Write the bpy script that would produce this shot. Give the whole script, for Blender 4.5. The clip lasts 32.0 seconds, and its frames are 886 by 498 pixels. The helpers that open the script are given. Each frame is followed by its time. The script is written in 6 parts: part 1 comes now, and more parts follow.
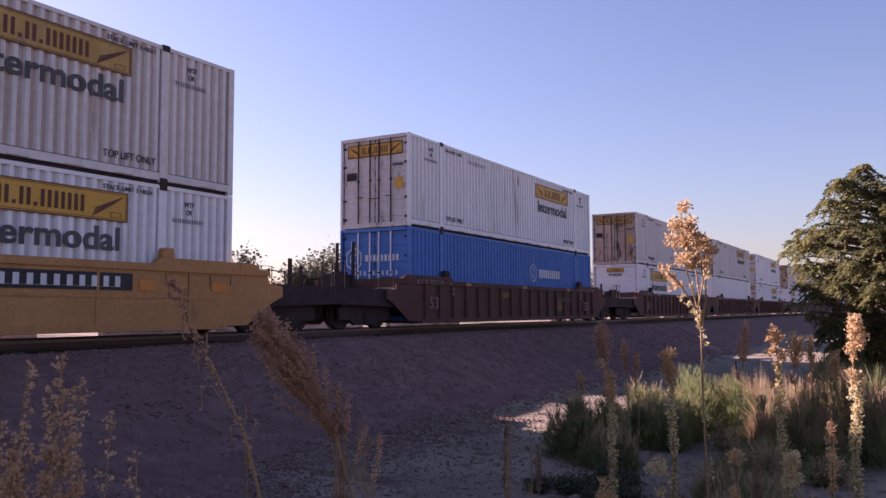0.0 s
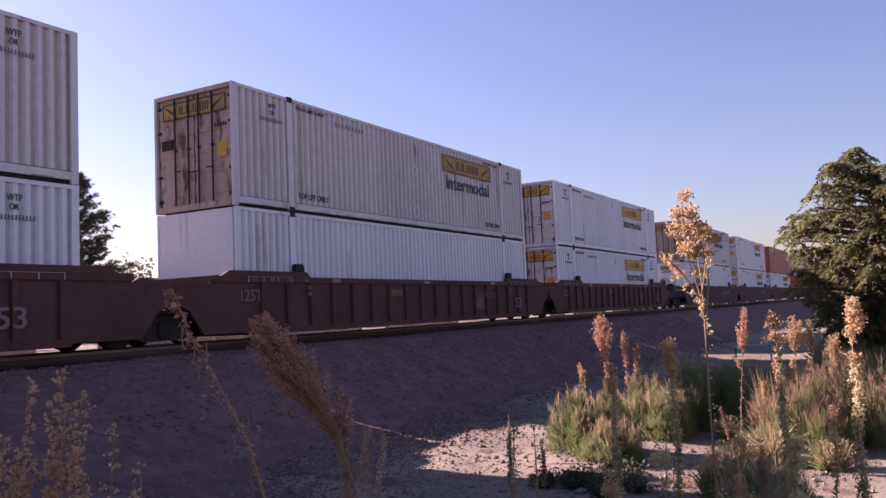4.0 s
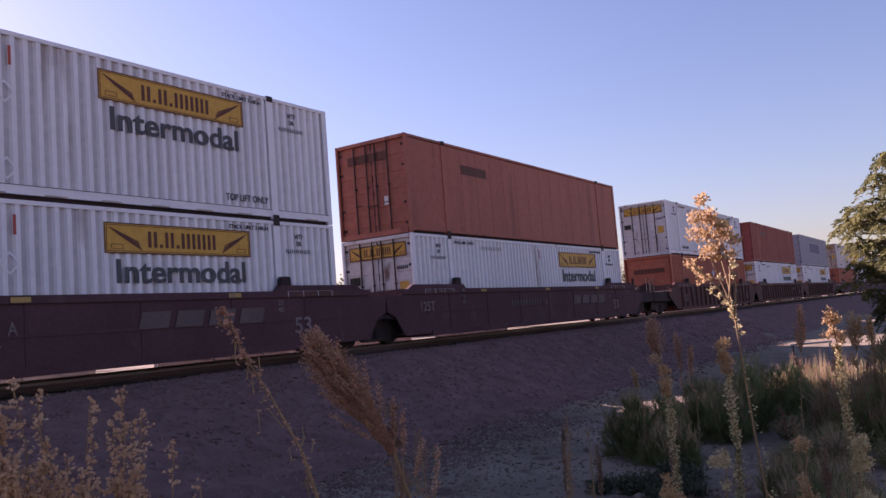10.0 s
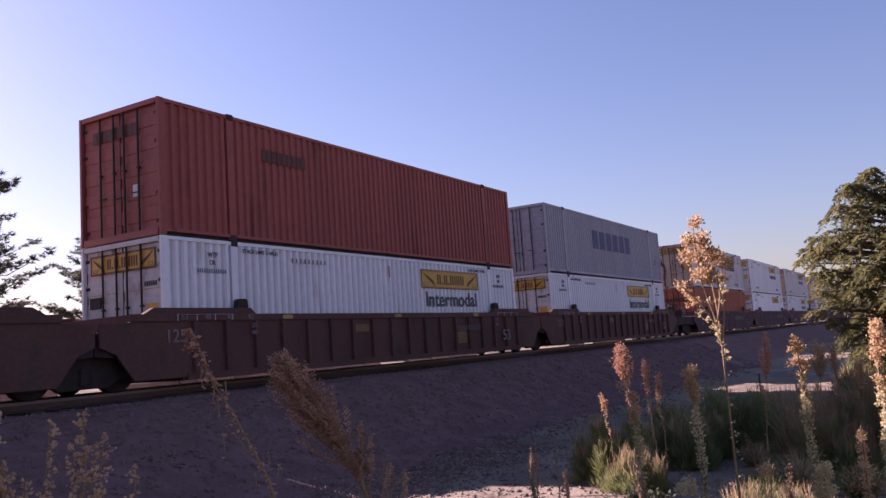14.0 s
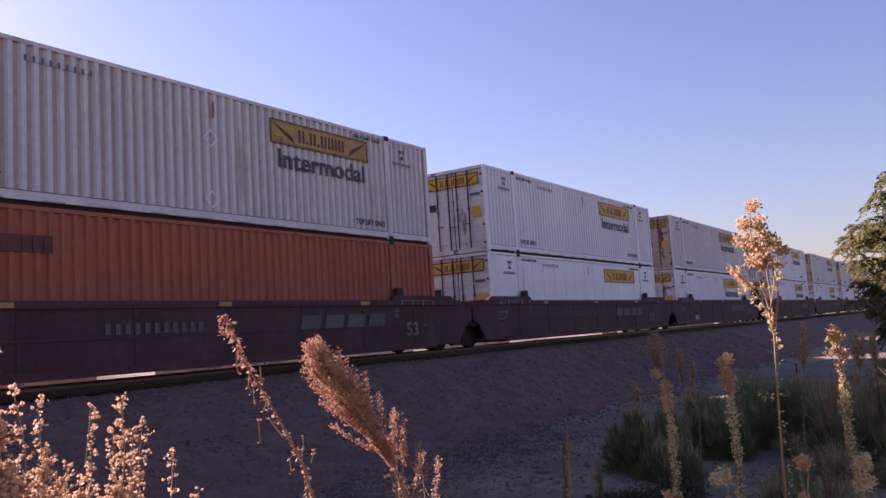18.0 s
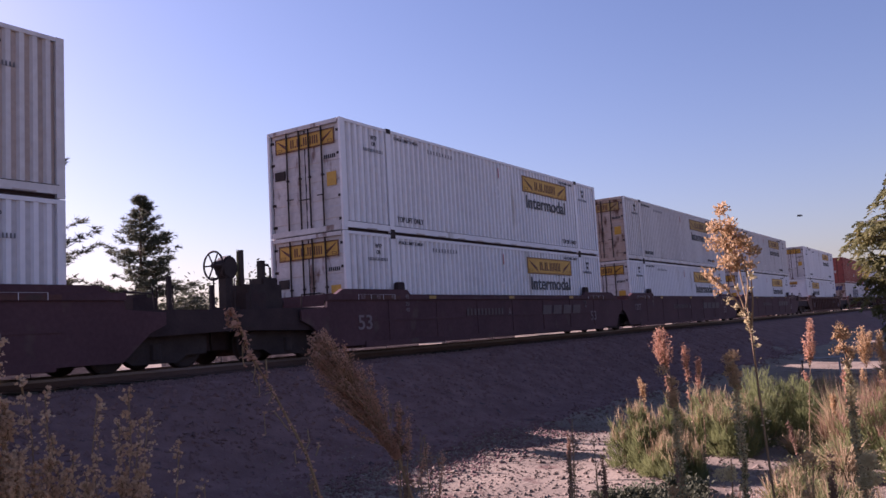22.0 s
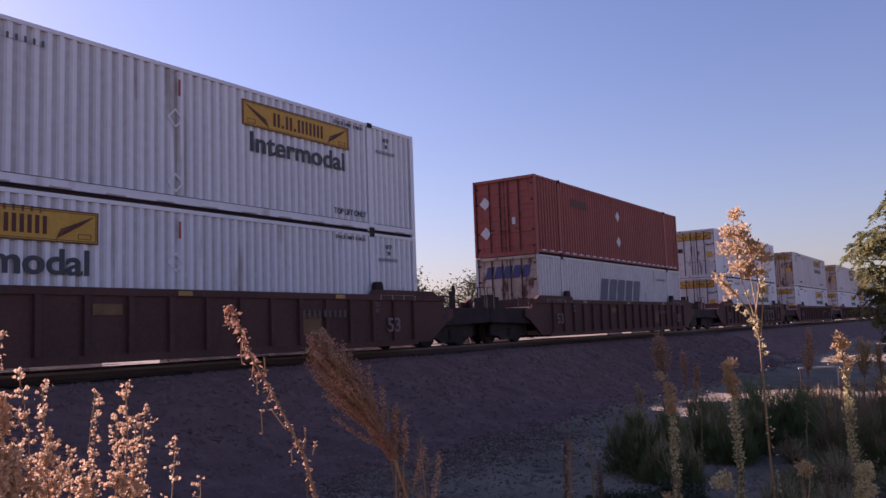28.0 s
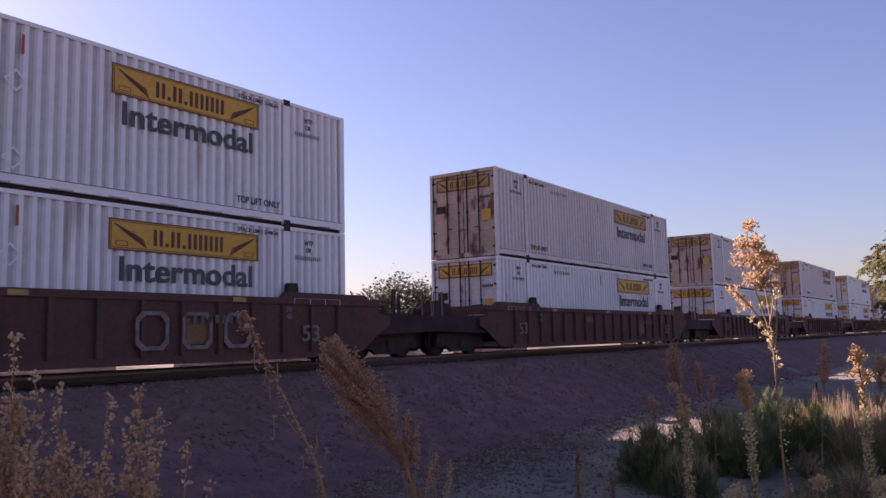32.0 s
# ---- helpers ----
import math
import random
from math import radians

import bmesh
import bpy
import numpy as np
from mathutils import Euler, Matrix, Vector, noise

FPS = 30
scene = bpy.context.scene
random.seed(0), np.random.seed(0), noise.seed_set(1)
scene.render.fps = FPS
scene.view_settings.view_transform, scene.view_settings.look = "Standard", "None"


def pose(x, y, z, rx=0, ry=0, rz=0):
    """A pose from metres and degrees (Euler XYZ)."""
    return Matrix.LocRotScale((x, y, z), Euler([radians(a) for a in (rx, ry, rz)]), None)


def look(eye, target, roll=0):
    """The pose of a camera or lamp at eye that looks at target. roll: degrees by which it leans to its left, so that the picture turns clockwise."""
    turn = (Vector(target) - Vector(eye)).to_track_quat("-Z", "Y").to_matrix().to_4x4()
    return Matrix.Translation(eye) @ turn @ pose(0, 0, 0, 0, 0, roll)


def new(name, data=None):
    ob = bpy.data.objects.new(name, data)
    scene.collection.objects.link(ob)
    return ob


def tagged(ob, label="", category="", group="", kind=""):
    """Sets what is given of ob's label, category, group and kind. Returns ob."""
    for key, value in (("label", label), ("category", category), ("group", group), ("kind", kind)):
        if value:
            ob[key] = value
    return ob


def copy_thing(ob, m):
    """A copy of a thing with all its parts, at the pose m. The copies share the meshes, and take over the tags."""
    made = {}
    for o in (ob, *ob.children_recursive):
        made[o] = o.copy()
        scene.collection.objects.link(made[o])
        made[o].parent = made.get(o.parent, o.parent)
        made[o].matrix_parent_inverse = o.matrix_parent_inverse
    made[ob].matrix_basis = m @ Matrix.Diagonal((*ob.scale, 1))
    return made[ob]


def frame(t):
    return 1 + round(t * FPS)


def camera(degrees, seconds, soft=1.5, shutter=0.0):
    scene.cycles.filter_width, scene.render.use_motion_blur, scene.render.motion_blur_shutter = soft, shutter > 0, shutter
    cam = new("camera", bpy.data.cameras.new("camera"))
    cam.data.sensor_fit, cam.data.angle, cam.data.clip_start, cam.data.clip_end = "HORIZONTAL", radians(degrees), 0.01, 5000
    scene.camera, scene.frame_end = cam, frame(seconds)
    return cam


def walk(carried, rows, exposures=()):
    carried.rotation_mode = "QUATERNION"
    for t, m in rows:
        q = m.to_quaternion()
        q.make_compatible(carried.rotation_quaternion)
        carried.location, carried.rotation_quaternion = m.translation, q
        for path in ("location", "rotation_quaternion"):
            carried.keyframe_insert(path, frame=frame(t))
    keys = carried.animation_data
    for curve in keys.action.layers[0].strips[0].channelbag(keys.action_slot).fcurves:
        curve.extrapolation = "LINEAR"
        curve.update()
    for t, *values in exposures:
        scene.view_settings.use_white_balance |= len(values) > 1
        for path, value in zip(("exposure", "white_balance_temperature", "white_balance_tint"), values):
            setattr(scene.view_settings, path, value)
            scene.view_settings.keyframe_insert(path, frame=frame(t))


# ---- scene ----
# The camera is held by hand on one spot beside the track; the train runs along -X.
EYE = (0.0, 0.0, 1.5)
cam = camera(57.1, 32.0, soft=1.5)
AIM = [  # seconds, yaw, pitch, roll
    (0, -60.01, 4.37, 0.22),
    (0.5, -60.03, 4.46, 1.03),
    (1, -59.82, 4.56, 1.56),
    (1.5, -60.03, 4.42, 1.49),
    (2, -60.12, 4.33, 1.62),
    (2.5, -60.10, 4.33, 1.84),
    (4.5, -60.13, 4.32, 2.56),
    (5, -60.38, 4.38, 2.39),
    (5.5, -60.45, 4.41, 2.59),
    (6, -60.23, 4.37, 2.74),
    (6.5, -60.01, 4.38, 3.02),
    (7, -60.10, 4.50, 2.98),
    (7.5, -60.25, 4.34, 2.29),
    (8, -60.14, 4.50, 2.69),
    (8.5, -59.60, 4.57, 3.05),
    (9, -56.65, 5.25, 4.00),
    (9.5, -56.69, 5.20, 4.27),
    (10, -56.69, 5.11, 4.49),
    (10.5, -56.77, 5.02, 5.07),
    (11, -56.91, 5.11, 5.09),
    (11.5, -56.89, 5.18, 5.10),
    (12, -57.24, 5.09, 4.99),
    (12.5, -57.70, 6.16, 4.82),
    (13, -58.25, 6.86, 4.19),
    (13.5, -58.41, 6.72, 4.16),
    (14, -58.82, 6.67, 3.94),
    (14.5, -58.71, 6.67, 3.92),
    (16.5, -56.97, 6.16, 3.23),
    (17, -57.39, 6.10, 2.82),
    (17.5, -57.33, 6.15, 3.01),
    (18, -56.55, 5.94, 3.61),
    (18.5, -55.49, 5.99, 4.28),
    (19, -55.76, 6.04, 4.07),
    (19.5, -56.14, 5.88, 3.86),
    (20, -56.03, 5.86, 4.05),
    (20.5, -55.77, 5.89, 3.86),
    (21, -55.96, 5.87, 4.00),
    (21.5, -56.19, 5.78, 3.55),
    (22, -56.16, 5.57, 3.19),
    (22.5, -55.93, 5.46, 3.21),
    (23, -55.66, 5.47, 3.37),
    (23.5, -55.53, 5.40, 3.58),
    (24, -55.49, 5.24, 3.45),
    (24.5, -55.24, 5.27, 3.66),
    (25, -55.55, 5.21, 3.13),
    (25.5, -55.58, 5.32, 3.13),
    (26, -55.50, 5.40, 3.32),
    (26.5, -55.29, 5.55, 3.42),
    (28.5, -56.35, 5.69, 1.72),
    (29, -56.21, 5.69, 1.62),
    (29.5, -55.92, 5.88, 1.78),
    (30, -55.80, 6.10, 1.84),
    (30.5, -55.79, 6.27, 1.66),
    (31, -55.80, 6.31, 1.55),
    (31.5, -55.64, 6.22, 1.32),
    (32, -55.33, 6.26, 1.31)]
walk(cam, [(t, pose(*EYE, 90 + pitch, roll, yaw)) for t, yaw, pitch, roll in AIM],
     exposures=[(0, 1.59, 6250, 48), (1, 1.47, 6080, 48), (2, 1.57, 6150, 48), (5, 1.55, 6070, 48), (6, 1.39, 6000, 48), (7, 1.52, 6050, 48), (8, 1.30, 5850, 48), (9, 1.67, 6250, 48), (10, 1.57, 6250, 48), (11, 1.56, 6150, 48), (12, 1.51, 6110, 48), (13, 1.51, 6170, 48), (14, 1.44, 6090, 48), (17, 1.37, 5990, 48), (18, 1.54, 6190, 48), (19, 1.52, 6100, 48), (20, 1.62, 6200, 48), (21, 1.59, 6150, 48), (22, 1.30, 5970, 48), (23, 1.36, 6050, 48), (24, 1.59, 6220, 48), (25, 1.53, 6220, 48), (26, 1.37, 6050, 48), (29, 1.24, 6000, 48), (30, 1.52, 6220, 48), (31, 1.07, 5850, 48), (32, 1.45, 6160, 48)])

# ---- light ----
SUN = Vector((0.02, 1.0, 0.46)).normalized()
world = bpy.data.worlds.new("sky")
scene.world = world
world.use_nodes = True
_n, _l = world.node_tree.nodes, world.node_tree.links
_sky = _n.new("ShaderNodeTexSky")
_sky.sky_type, _sky.sun_disc = "NISHITA", False
_sky.sun_elevation, _sky.sun_rotation = math.asin(SUN.z), math.atan2(SUN.x, SUN.y)
_sky.air_density, _sky.dust_density, _sky.ozone_density = 1.25, 0.85, 2.8
_n["Background"].inputs[1].default_value = 0.05
_l.new(_sky.outputs[0], _n["Background"].inputs[0])
sun_data = bpy.data.lights.new("sun", "SUN")
sun_data.energy, sun_data.angle, sun_data.color = 6.2, radians(0.5), (1.0, 0.89, 0.76)
sun_lamp = new("sun", sun_data)
sun_lamp.matrix_world = look(SUN * 100, (0, 0, 0))


# ---- materials ----
def surface(name, c1, c2, rough=0.6, metal=0.0, scale=(1, 1, 1), fine=30.0, bump=0.15, spread=0.5, c3=None, c3_at=0.62, translucent=0.0, gloss=0.3):
    """Two tones mixed by broad noise, a third by patches, with fine relief; coordinates in metres."""
    m = bpy.data.materials.new(name)
    m.use_nodes = True
    nt = m.node_tree
    n, l = nt.nodes, nt.links
    bsdf = n["Principled BSDF"]
    tc, mp, info = n.new("ShaderNodeTexCoord"), n.new("ShaderNodeMapping"), n.new("ShaderNodeObjectInfo")
    off = n.new("ShaderNodeVectorMath")
    off.operation = "MULTIPLY_ADD"
    l.new(info.outputs["Random"], off.inputs[0])
    off.inputs[1].default_value = (37, 11, 23)
    l.new(tc.outputs["Object"], off.inputs[2])
    l.new(off.outputs[0], mp.inputs[0])
    mp.inputs["Scale"].default_value = scale
    a, b = n.new("ShaderNodeTexNoise"), n.new("ShaderNodeTexNoise")
    a.inputs["Scale"].default_value, a.inputs["Detail"].default_value = 1.0, 6
    b.inputs["Scale"].default_value, b.inputs["Detail"].default_value = fine, 4
    l.new(mp.outputs[0], a.inputs["Vector"])
    l.new(off.outputs[0], b.inputs["Vector"])
    r = n.new("ShaderNodeMapRange")
    r.inputs[1].default_value, r.inputs[2].default_value = 0.5 - spread / 2, 0.5 + spread / 2
    l.new(a.outputs[0], r.inputs[0])
    mix = n.new("ShaderNodeMix")
    mix.data_type = "RGBA"
    l.new(r.outputs[0], mix.inputs[0])
    mix.inputs[6].default_value, mix.inputs[7].default_value = (*c1, 1), (*c2, 1)
    out = mix.outputs[2]
    if c3:
        p = n.new("ShaderNodeTexNoise")
        p.inputs["Scale"].default_value, p.inputs["Detail"].default_value = 2.3, 7
        l.new(mp.outputs[0], p.inputs["Vector"])
        pr = n.new("ShaderNodeMapRange")
        pr.inputs[1].default_value, pr.inputs[2].default_value = c3_at, c3_at + 0.1
        l.new(p.outputs[0], pr.inputs[0])
        mx = n.new("ShaderNodeMix")
        mx.data_type = "RGBA"
        l.new(pr.outputs[0], mx.inputs[0])
        l.new(out, mx.inputs[6])
        mx.inputs[7].default_value = (*c3, 1)
        out = mx.outputs[2]
    grain = n.new("ShaderNodeMix")
    grain.data_type, grain.blend_type = "RGBA", "OVERLAY"
    grain.inputs[0].default_value = 0.25
    l.new(out, grain.inputs[6])
    l.new(b.outputs[0], grain.inputs[7])
    out = grain.outputs[2]
    l.new(out, bsdf.inputs["Base Color"])
    bsdf.inputs["Roughness"].default_value, bsdf.inputs["Metallic"].default_value = rough, metal
    bsdf.inputs["Specular IOR Level"].default_value = gloss
    if bump:
        bp = n.new("ShaderNodeBump")
        bp.inputs["Strength"].default_value, bp.inputs["Distance"].default_value = bump, 0.02
        l.new(b.outputs[0], bp.inputs["Height"])
        l.new(bp.outputs[0], bsdf.inputs["Normal"])
    if translucent:
        tr, ms = n.new("ShaderNodeBsdfTranslucent"), n.new("ShaderNodeMixShader")
        l.new(out, tr.inputs[0])
        ms.inputs[0].default_value = translucent
        l.new(bsdf.outputs[0], ms.inputs[1])
        l.new(tr.outputs[0], ms.inputs[2])
        l.new(ms.outputs[0], n["Material Output"].inputs[0])
    return m


V = (0.9, 1.0, 0.12)  # vertical streaks on container walls
M_white = surface("white_container_paint", (0.66, 0.645, 0.67), (0.76, 0.745, 0.765), 0.55, scale=V, fine=6, bump=0.05, c3=(0.46, 0.42, 0.40), c3_at=0.64)
M_white2 = surface("chalky_white_paint", (0.54, 0.505, 0.50), (0.64, 0.605, 0.595), 0.6, scale=V, fine=6, bump=0.05, c3=(0.42, 0.36, 0.32), c3_at=0.62)
# darker white for rib recesses: grime, with the ribs' shading mixed into the colour
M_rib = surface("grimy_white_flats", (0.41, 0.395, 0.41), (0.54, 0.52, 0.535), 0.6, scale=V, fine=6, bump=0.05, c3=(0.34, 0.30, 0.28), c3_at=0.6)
M_dust = surface("tan_dusty_paint", (0.35, 0.275, 0.235), (0.48, 0.40, 0.36), 0.8, scale=V, fine=8, bump=0.05)
M_door = surface("soiled_door_paint", (0.46, 0.42, 0.41), (0.60, 0.57, 0.57), 0.65, scale=(1.2, 1.2, 0.45), fine=8, bump=0.05, c3=(0.20, 0.13, 0.11), c3_at=0.60)
M_door2 = surface("rusty_door_paint", (0.36, 0.25, 0.19), (0.50, 0.39, 0.33), 0.75, scale=(1.2, 1.2, 0.5), fine=8, bump=0.08, c3=(0.13, 0.065, 0.045), c3_at=0.55)
M_blue = surface("blue_container_paint", (0.035, 0.13, 0.39), (0.058, 0.175, 0.47), 0.55, scale=V, fine=6, bump=0.05, c3=(0.07, 0.15, 0.33))
M_orange = surface("orange_container_paint", (0.32, 0.085, 0.048), (0.40, 0.118, 0.066), 0.6, scale=V, fine=6, bump=0.05, c3=(0.27, 0.065, 0.04))
M_faded = surface("faded_orange_red_paint", (0.30, 0.088, 0.056), (0.39, 0.125, 0.08), 0.6, scale=(0.5, 1.0, 0.06), fine=6, bump=0.05, c3=(0.24, 0.075, 0.05), c3_at=0.56)
M_red = surface("red_brown_container_paint", (0.255, 0.060, 0.046), (0.33, 0.082, 0.062), 0.55, scale=V, fine=6, bump=0.05, c3=(0.15, 0.035, 0.022))
M_grey = surface("slate_grey_container_paint", (0.28, 0.27, 0.31), (0.34, 0.33, 0.375), 0.55, scale=V, fine=6, bump=0.05, c3=(0.15, 0.15, 0.17))
M_yellow = surface("yellow_logo_film", (0.50, 0.27, 0.035), (0.57, 0.32, 0.055), 0.5, scale=(2, 2, 2), fine=10, bump=0.03, c3=(0.42, 0.22, 0.06), c3_at=0.66)
M_carmark = surface("faded_car_stencil", (0.092, 0.068, 0.066), (0.14, 0.107, 0.102), 0.8, fine=20, bump=0)
M_code = surface("pale_car_stencil", (0.15, 0.115, 0.115), (0.23, 0.18, 0.18), 0.8, fine=20, bump=0)
M_yellow2 = surface("faded_yellow_film", (0.34, 0.21, 0.06), (0.44, 0.29, 0.10), 0.7, scale=(2, 2, 1), fine=10, bump=0.03, c3=(0.28, 0.19, 0.11), c3_at=0.56)
M_amber = surface("amber_reflector_film", (0.50, 0.17, 0.03), (0.58, 0.22, 0.045), 0.5, fine=20, bump=0)
M_patch = surface("dull_amber_patch", (0.15, 0.085, 0.045), (0.22, 0.13, 0.06), 0.8, scale=(4, 4, 4), fine=20, bump=0)
M_stripe = surface("red_paint_stripe", (0.36, 0.06, 0.04), (0.44, 0.09, 0.06), 0.6, fine=20, bump=0)
M_wall = surface("grey_block_wall", (0.07, 0.062, 0.06), (0.20, 0.18, 0.17), 0.9, scale=(1, 1, 1), fine=20, bump=0.3)
M_grime = surface("grimy_dark_steel", (0.032, 0.022, 0.024), (0.06, 0.04, 0.04), 0.85, scale=(2, 2, 2), fine=20, bump=0.2, gloss=0.15)
M_greyink = surface("worn_grey_lettering", (0.10, 0.10, 0.11), (0.16, 0.16, 0.17), 0.7, fine=20, bump=0)
M_word = surface("worn_black_lettering", (0.055, 0.055, 0.06), (0.095, 0.095, 0.10), 0.65, fine=20, bump=0)
M_ink = surface("black_lettering", (0.018, 0.018, 0.022), (0.035, 0.033, 0.035), 0.6, fine=20, bump=0)
M_lav = surface("indigo_lettering", (0.05, 0.055, 0.14), (0.07, 0.075, 0.17), 0.6, fine=20, bump=0)
M_slate = surface("grey_blue_lettering", (0.085, 0.088, 0.125), (0.12, 0.122, 0.165), 0.6, fine=20, bump=0)
M_plate = surface("pale_metal_plate", (0.66, 0.65, 0.68), (0.74, 0.73, 0.75), 0.5, fine=20, bump=0)
M_pipe = surface("dull_grey_pipe_paint", (0.24, 0.235, 0.24), (0.33, 0.32, 0.32), 0.6, scale=(3, 3, 3), fine=20, bump=0.05)
M_chalk = surface("faint_chalk_paint", (0.13, 0.10, 0.10), (0.24, 0.19, 0.185), 0.9, scale=(6, 6, 6), fine=20, bump=0)
M_paper = surface("pale_lettering", (0.5, 0.5, 0.52), (0.62, 0.62, 0.63), 0.6, fine=20, bump=0)
M_brown_ink = surface("faded_brown_lettering", (0.09, 0.03, 0.02), (0.13, 0.045, 0.03), 0.6, fine=20, bump=0)
M_iron = surface("dark_cast_iron", (0.03, 0.022, 0.023), (0.055, 0.042, 0.04), 0.7, scale=(3, 3, 3), fine=25, bump=0.2, gloss=0.12)
M_car_brown = surface("oxide_brown_car_paint", (0.085, 0.042, 0.036), (0.125, 0.062, 0.052), 0.75, scale=(0.8, 0.8, 0.5), fine=12, bump=0.15, c3=(0.075, 0.05, 0.044), c3_at=0.58, gloss=0.12)
M_car_dark = surface("dark_maroon_car_paint", (0.070, 0.036, 0.042), (0.100, 0.052, 0.058), 0.75, scale=(0.8, 0.8, 0.5), fine=12, bump=0.15, c3=(0.095, 0.062, 0.058), c3_at=0.6, gloss=0.12)
M_car_yellow = surface("weathered_yellow_car_paint", (0.36, 0.175, 0.062), (0.43, 0.215, 0.082), 0.65, scale=(0.8, 0.8, 0.4), fine=12, bump=0.1, c3=(0.27, 0.135, 0.055), c3_at=0.6)
M_steel = surface("worn_rail_steel", (0.13, 0.095, 0.085), (0.2, 0.15, 0.135), 0.45, metal=0.4, scale=(0.5, 3, 3), fine=30, bump=0.05)
M_rust = surface("rusty_rail_steel", (0.075, 0.043, 0.037), (0.12, 0.07, 0.058), 0.85, scale=(1, 3, 3), fine=25, bump=0.2)
M_tie = surface("weathered_tie_timber", (0.05, 0.038, 0.03), (0.10, 0.08, 0.065), 0.9, scale=(6, 1, 6), fine=20, bump=0.4)
M_ballast = surface("grey_ballast_stone", (0.13, 0.072, 0.064), (0.235, 0.14, 0.125), 0.9, scale=(2, 2, 2), fine=38, bump=0.9, c3=(0.075, 0.055, 0.054), gloss=0.12)
M_dirt = surface("pale_dry_dirt", (0.165, 0.130, 0.098), (0.285, 0.230, 0.170), 0.95, scale=(0.6, 0.6, 0.6), fine=18, bump=1.0, c3=(0.13, 0.083, 0.066), c3_at=0.57, gloss=0.1)
M_clod = surface("dirt_clod", (0.11, 0.082, 0.064), (0.30, 0.24, 0.18), 0.95, scale=(2, 2, 2), fine=30, bump=0.5, gloss=0.1)
M_stem = surface("dry_weed_stem", (0.20, 0.12, 0.06), (0.30, 0.20, 0.10), 0.8, scale=(3, 3, 3), fine=40, bump=0.1)
M_seed = surface("tan_seed_head", (0.40, 0.25, 0.11), (0.60, 0.42, 0.23), 0.9, scale=(6, 6, 6), fine=60, bump=0, translucent=0.45)
M_bead = surface("pinkish_seed_cluster", (0.47, 0.29, 0.17), (0.68, 0.49, 0.32), 0.9, scale=(9, 9, 9), fine=60, bump=0, translucent=0.45)
M_redseed = surface("russet_seed_head", (0.45, 0.225, 0.135), (0.62, 0.38, 0.245), 0.9, scale=(6, 6, 6), fine=60, bump=0, translucent=0.45)
M_russet = surface("russet_dry_stalk", (0.20, 0.115, 0.075), (0.33, 0.20, 0.13), 0.9, scale=(4, 4, 4), fine=40, bump=0, translucent=0.3)
M_goldleaf = surface("yellow_green_weed_leaf", (0.29, 0.275, 0.06), (0.46, 0.40, 0.125), 0.8, scale=(4, 4, 4), fine=40, bump=0, translucent=0.45)
M_grass = surface("green_shrub_blade", (0.108, 0.125, 0.046), (0.25, 0.268, 0.108), 0.8, scale=(2, 2, 2), fine=30, bump=0, translucent=0.45)
M_sage = surface("grey_green_weed_leaf", (0.14, 0.14, 0.06), (0.31, 0.285, 0.15), 0.55, scale=(5, 5, 5), fine=40, bump=0, translucent=0.4, gloss=0.5)
M_bud = surface("cream_flower_bud", (0.42, 0.34, 0.15), (0.62, 0.52, 0.30), 0.85, scale=(7, 7, 7), fine=50, bump=0, translucent=0.45)
M_fleshy = surface("dark_fleshy_leaf", (0.045, 0.052, 0.03), (0.10, 0.105, 0.06), 0.75, scale=(5, 5, 5), fine=30, bump=0, translucent=0.2, gloss=0.1)
M_dryleaf = surface("dry_straw_blade", (0.30, 0.215, 0.12), (0.44, 0.33, 0.19), 0.9, scale=(3, 3, 3), fine=30, bump=0, translucent=0.4)
M_leaf = surface("green_leaf", (0.095, 0.102, 0.042), (0.18, 0.17, 0.07), 0.5, scale=(0.6, 0.6, 0.6), fine=10, bump=0, translucent=0.5, c3=(0.25, 0.205, 0.065), c3_at=0.58)
M_farleaf = surface("dusty_far_leaf", (0.06, 0.065, 0.036), (0.125, 0.12, 0.06), 0.7, scale=(0.5, 0.5, 0.5), fine=10, bump=0, translucent=0.25)
M_needle = surface("conifer_needles", (0.085, 0.095, 0.06), (0.15, 0.155, 0.10), 0.7, scale=(0.5, 0.5, 0.5), fine=10, bump=0, translucent=0.5)
M_bark = surface("grey_brown_bark", (0.08, 0.055, 0.04), (0.14, 0.10, 0.075), 0.9, scale=(4, 4, 1), fine=20, bump=0.5)
M_tile = surface("tan_roof", (0.30, 0.20, 0.13), (0.40, 0.28, 0.19), 0.9, scale=(1, 1, 1), fine=8, bump=0.2)
M_stucco = surface("cream_stucco", (0.55, 0.46, 0.36), (0.62, 0.54, 0.43), 0.9, scale=(1, 1, 1), fine=20, bump=0.2)


# ---- mesh helpers ----
def box(bm, x0, x1, y0, y1, z0, z1, mi=0):
    v = [bm.verts.new(p) for p in ((x0, y0, z0), (x1, y0, z0), (x1, y1, z0), (x0, y1, z0), (x0, y0, z1), (x1, y0, z1), (x1, y1, z1), (x0, y1, z1))]
    for q in ((3, 2, 1, 0), (4, 5, 6, 7), (0, 1, 5, 4), (1, 2, 6, 5), (2, 3, 7, 6), (3, 0, 4, 7)):
        bm.faces.new([v[i] for i in q]).material_index = mi
    return bm


def prism(bm, outline, y0, y1):
    """A closed outline in x, z drawn out from y0 to y1."""
    a, b = [bm.verts.new((x, y0, z)) for x, z in outline], [bm.verts.new((x, y1, z)) for x, z in outline]
    bm.faces.new(a), bm.faces.new(b[::-1])
    for i in range(len(a)):
        j = (i + 1) % len(a)
        bm.faces.new((a[j], a[i], b[i], b[j]))
    return bm


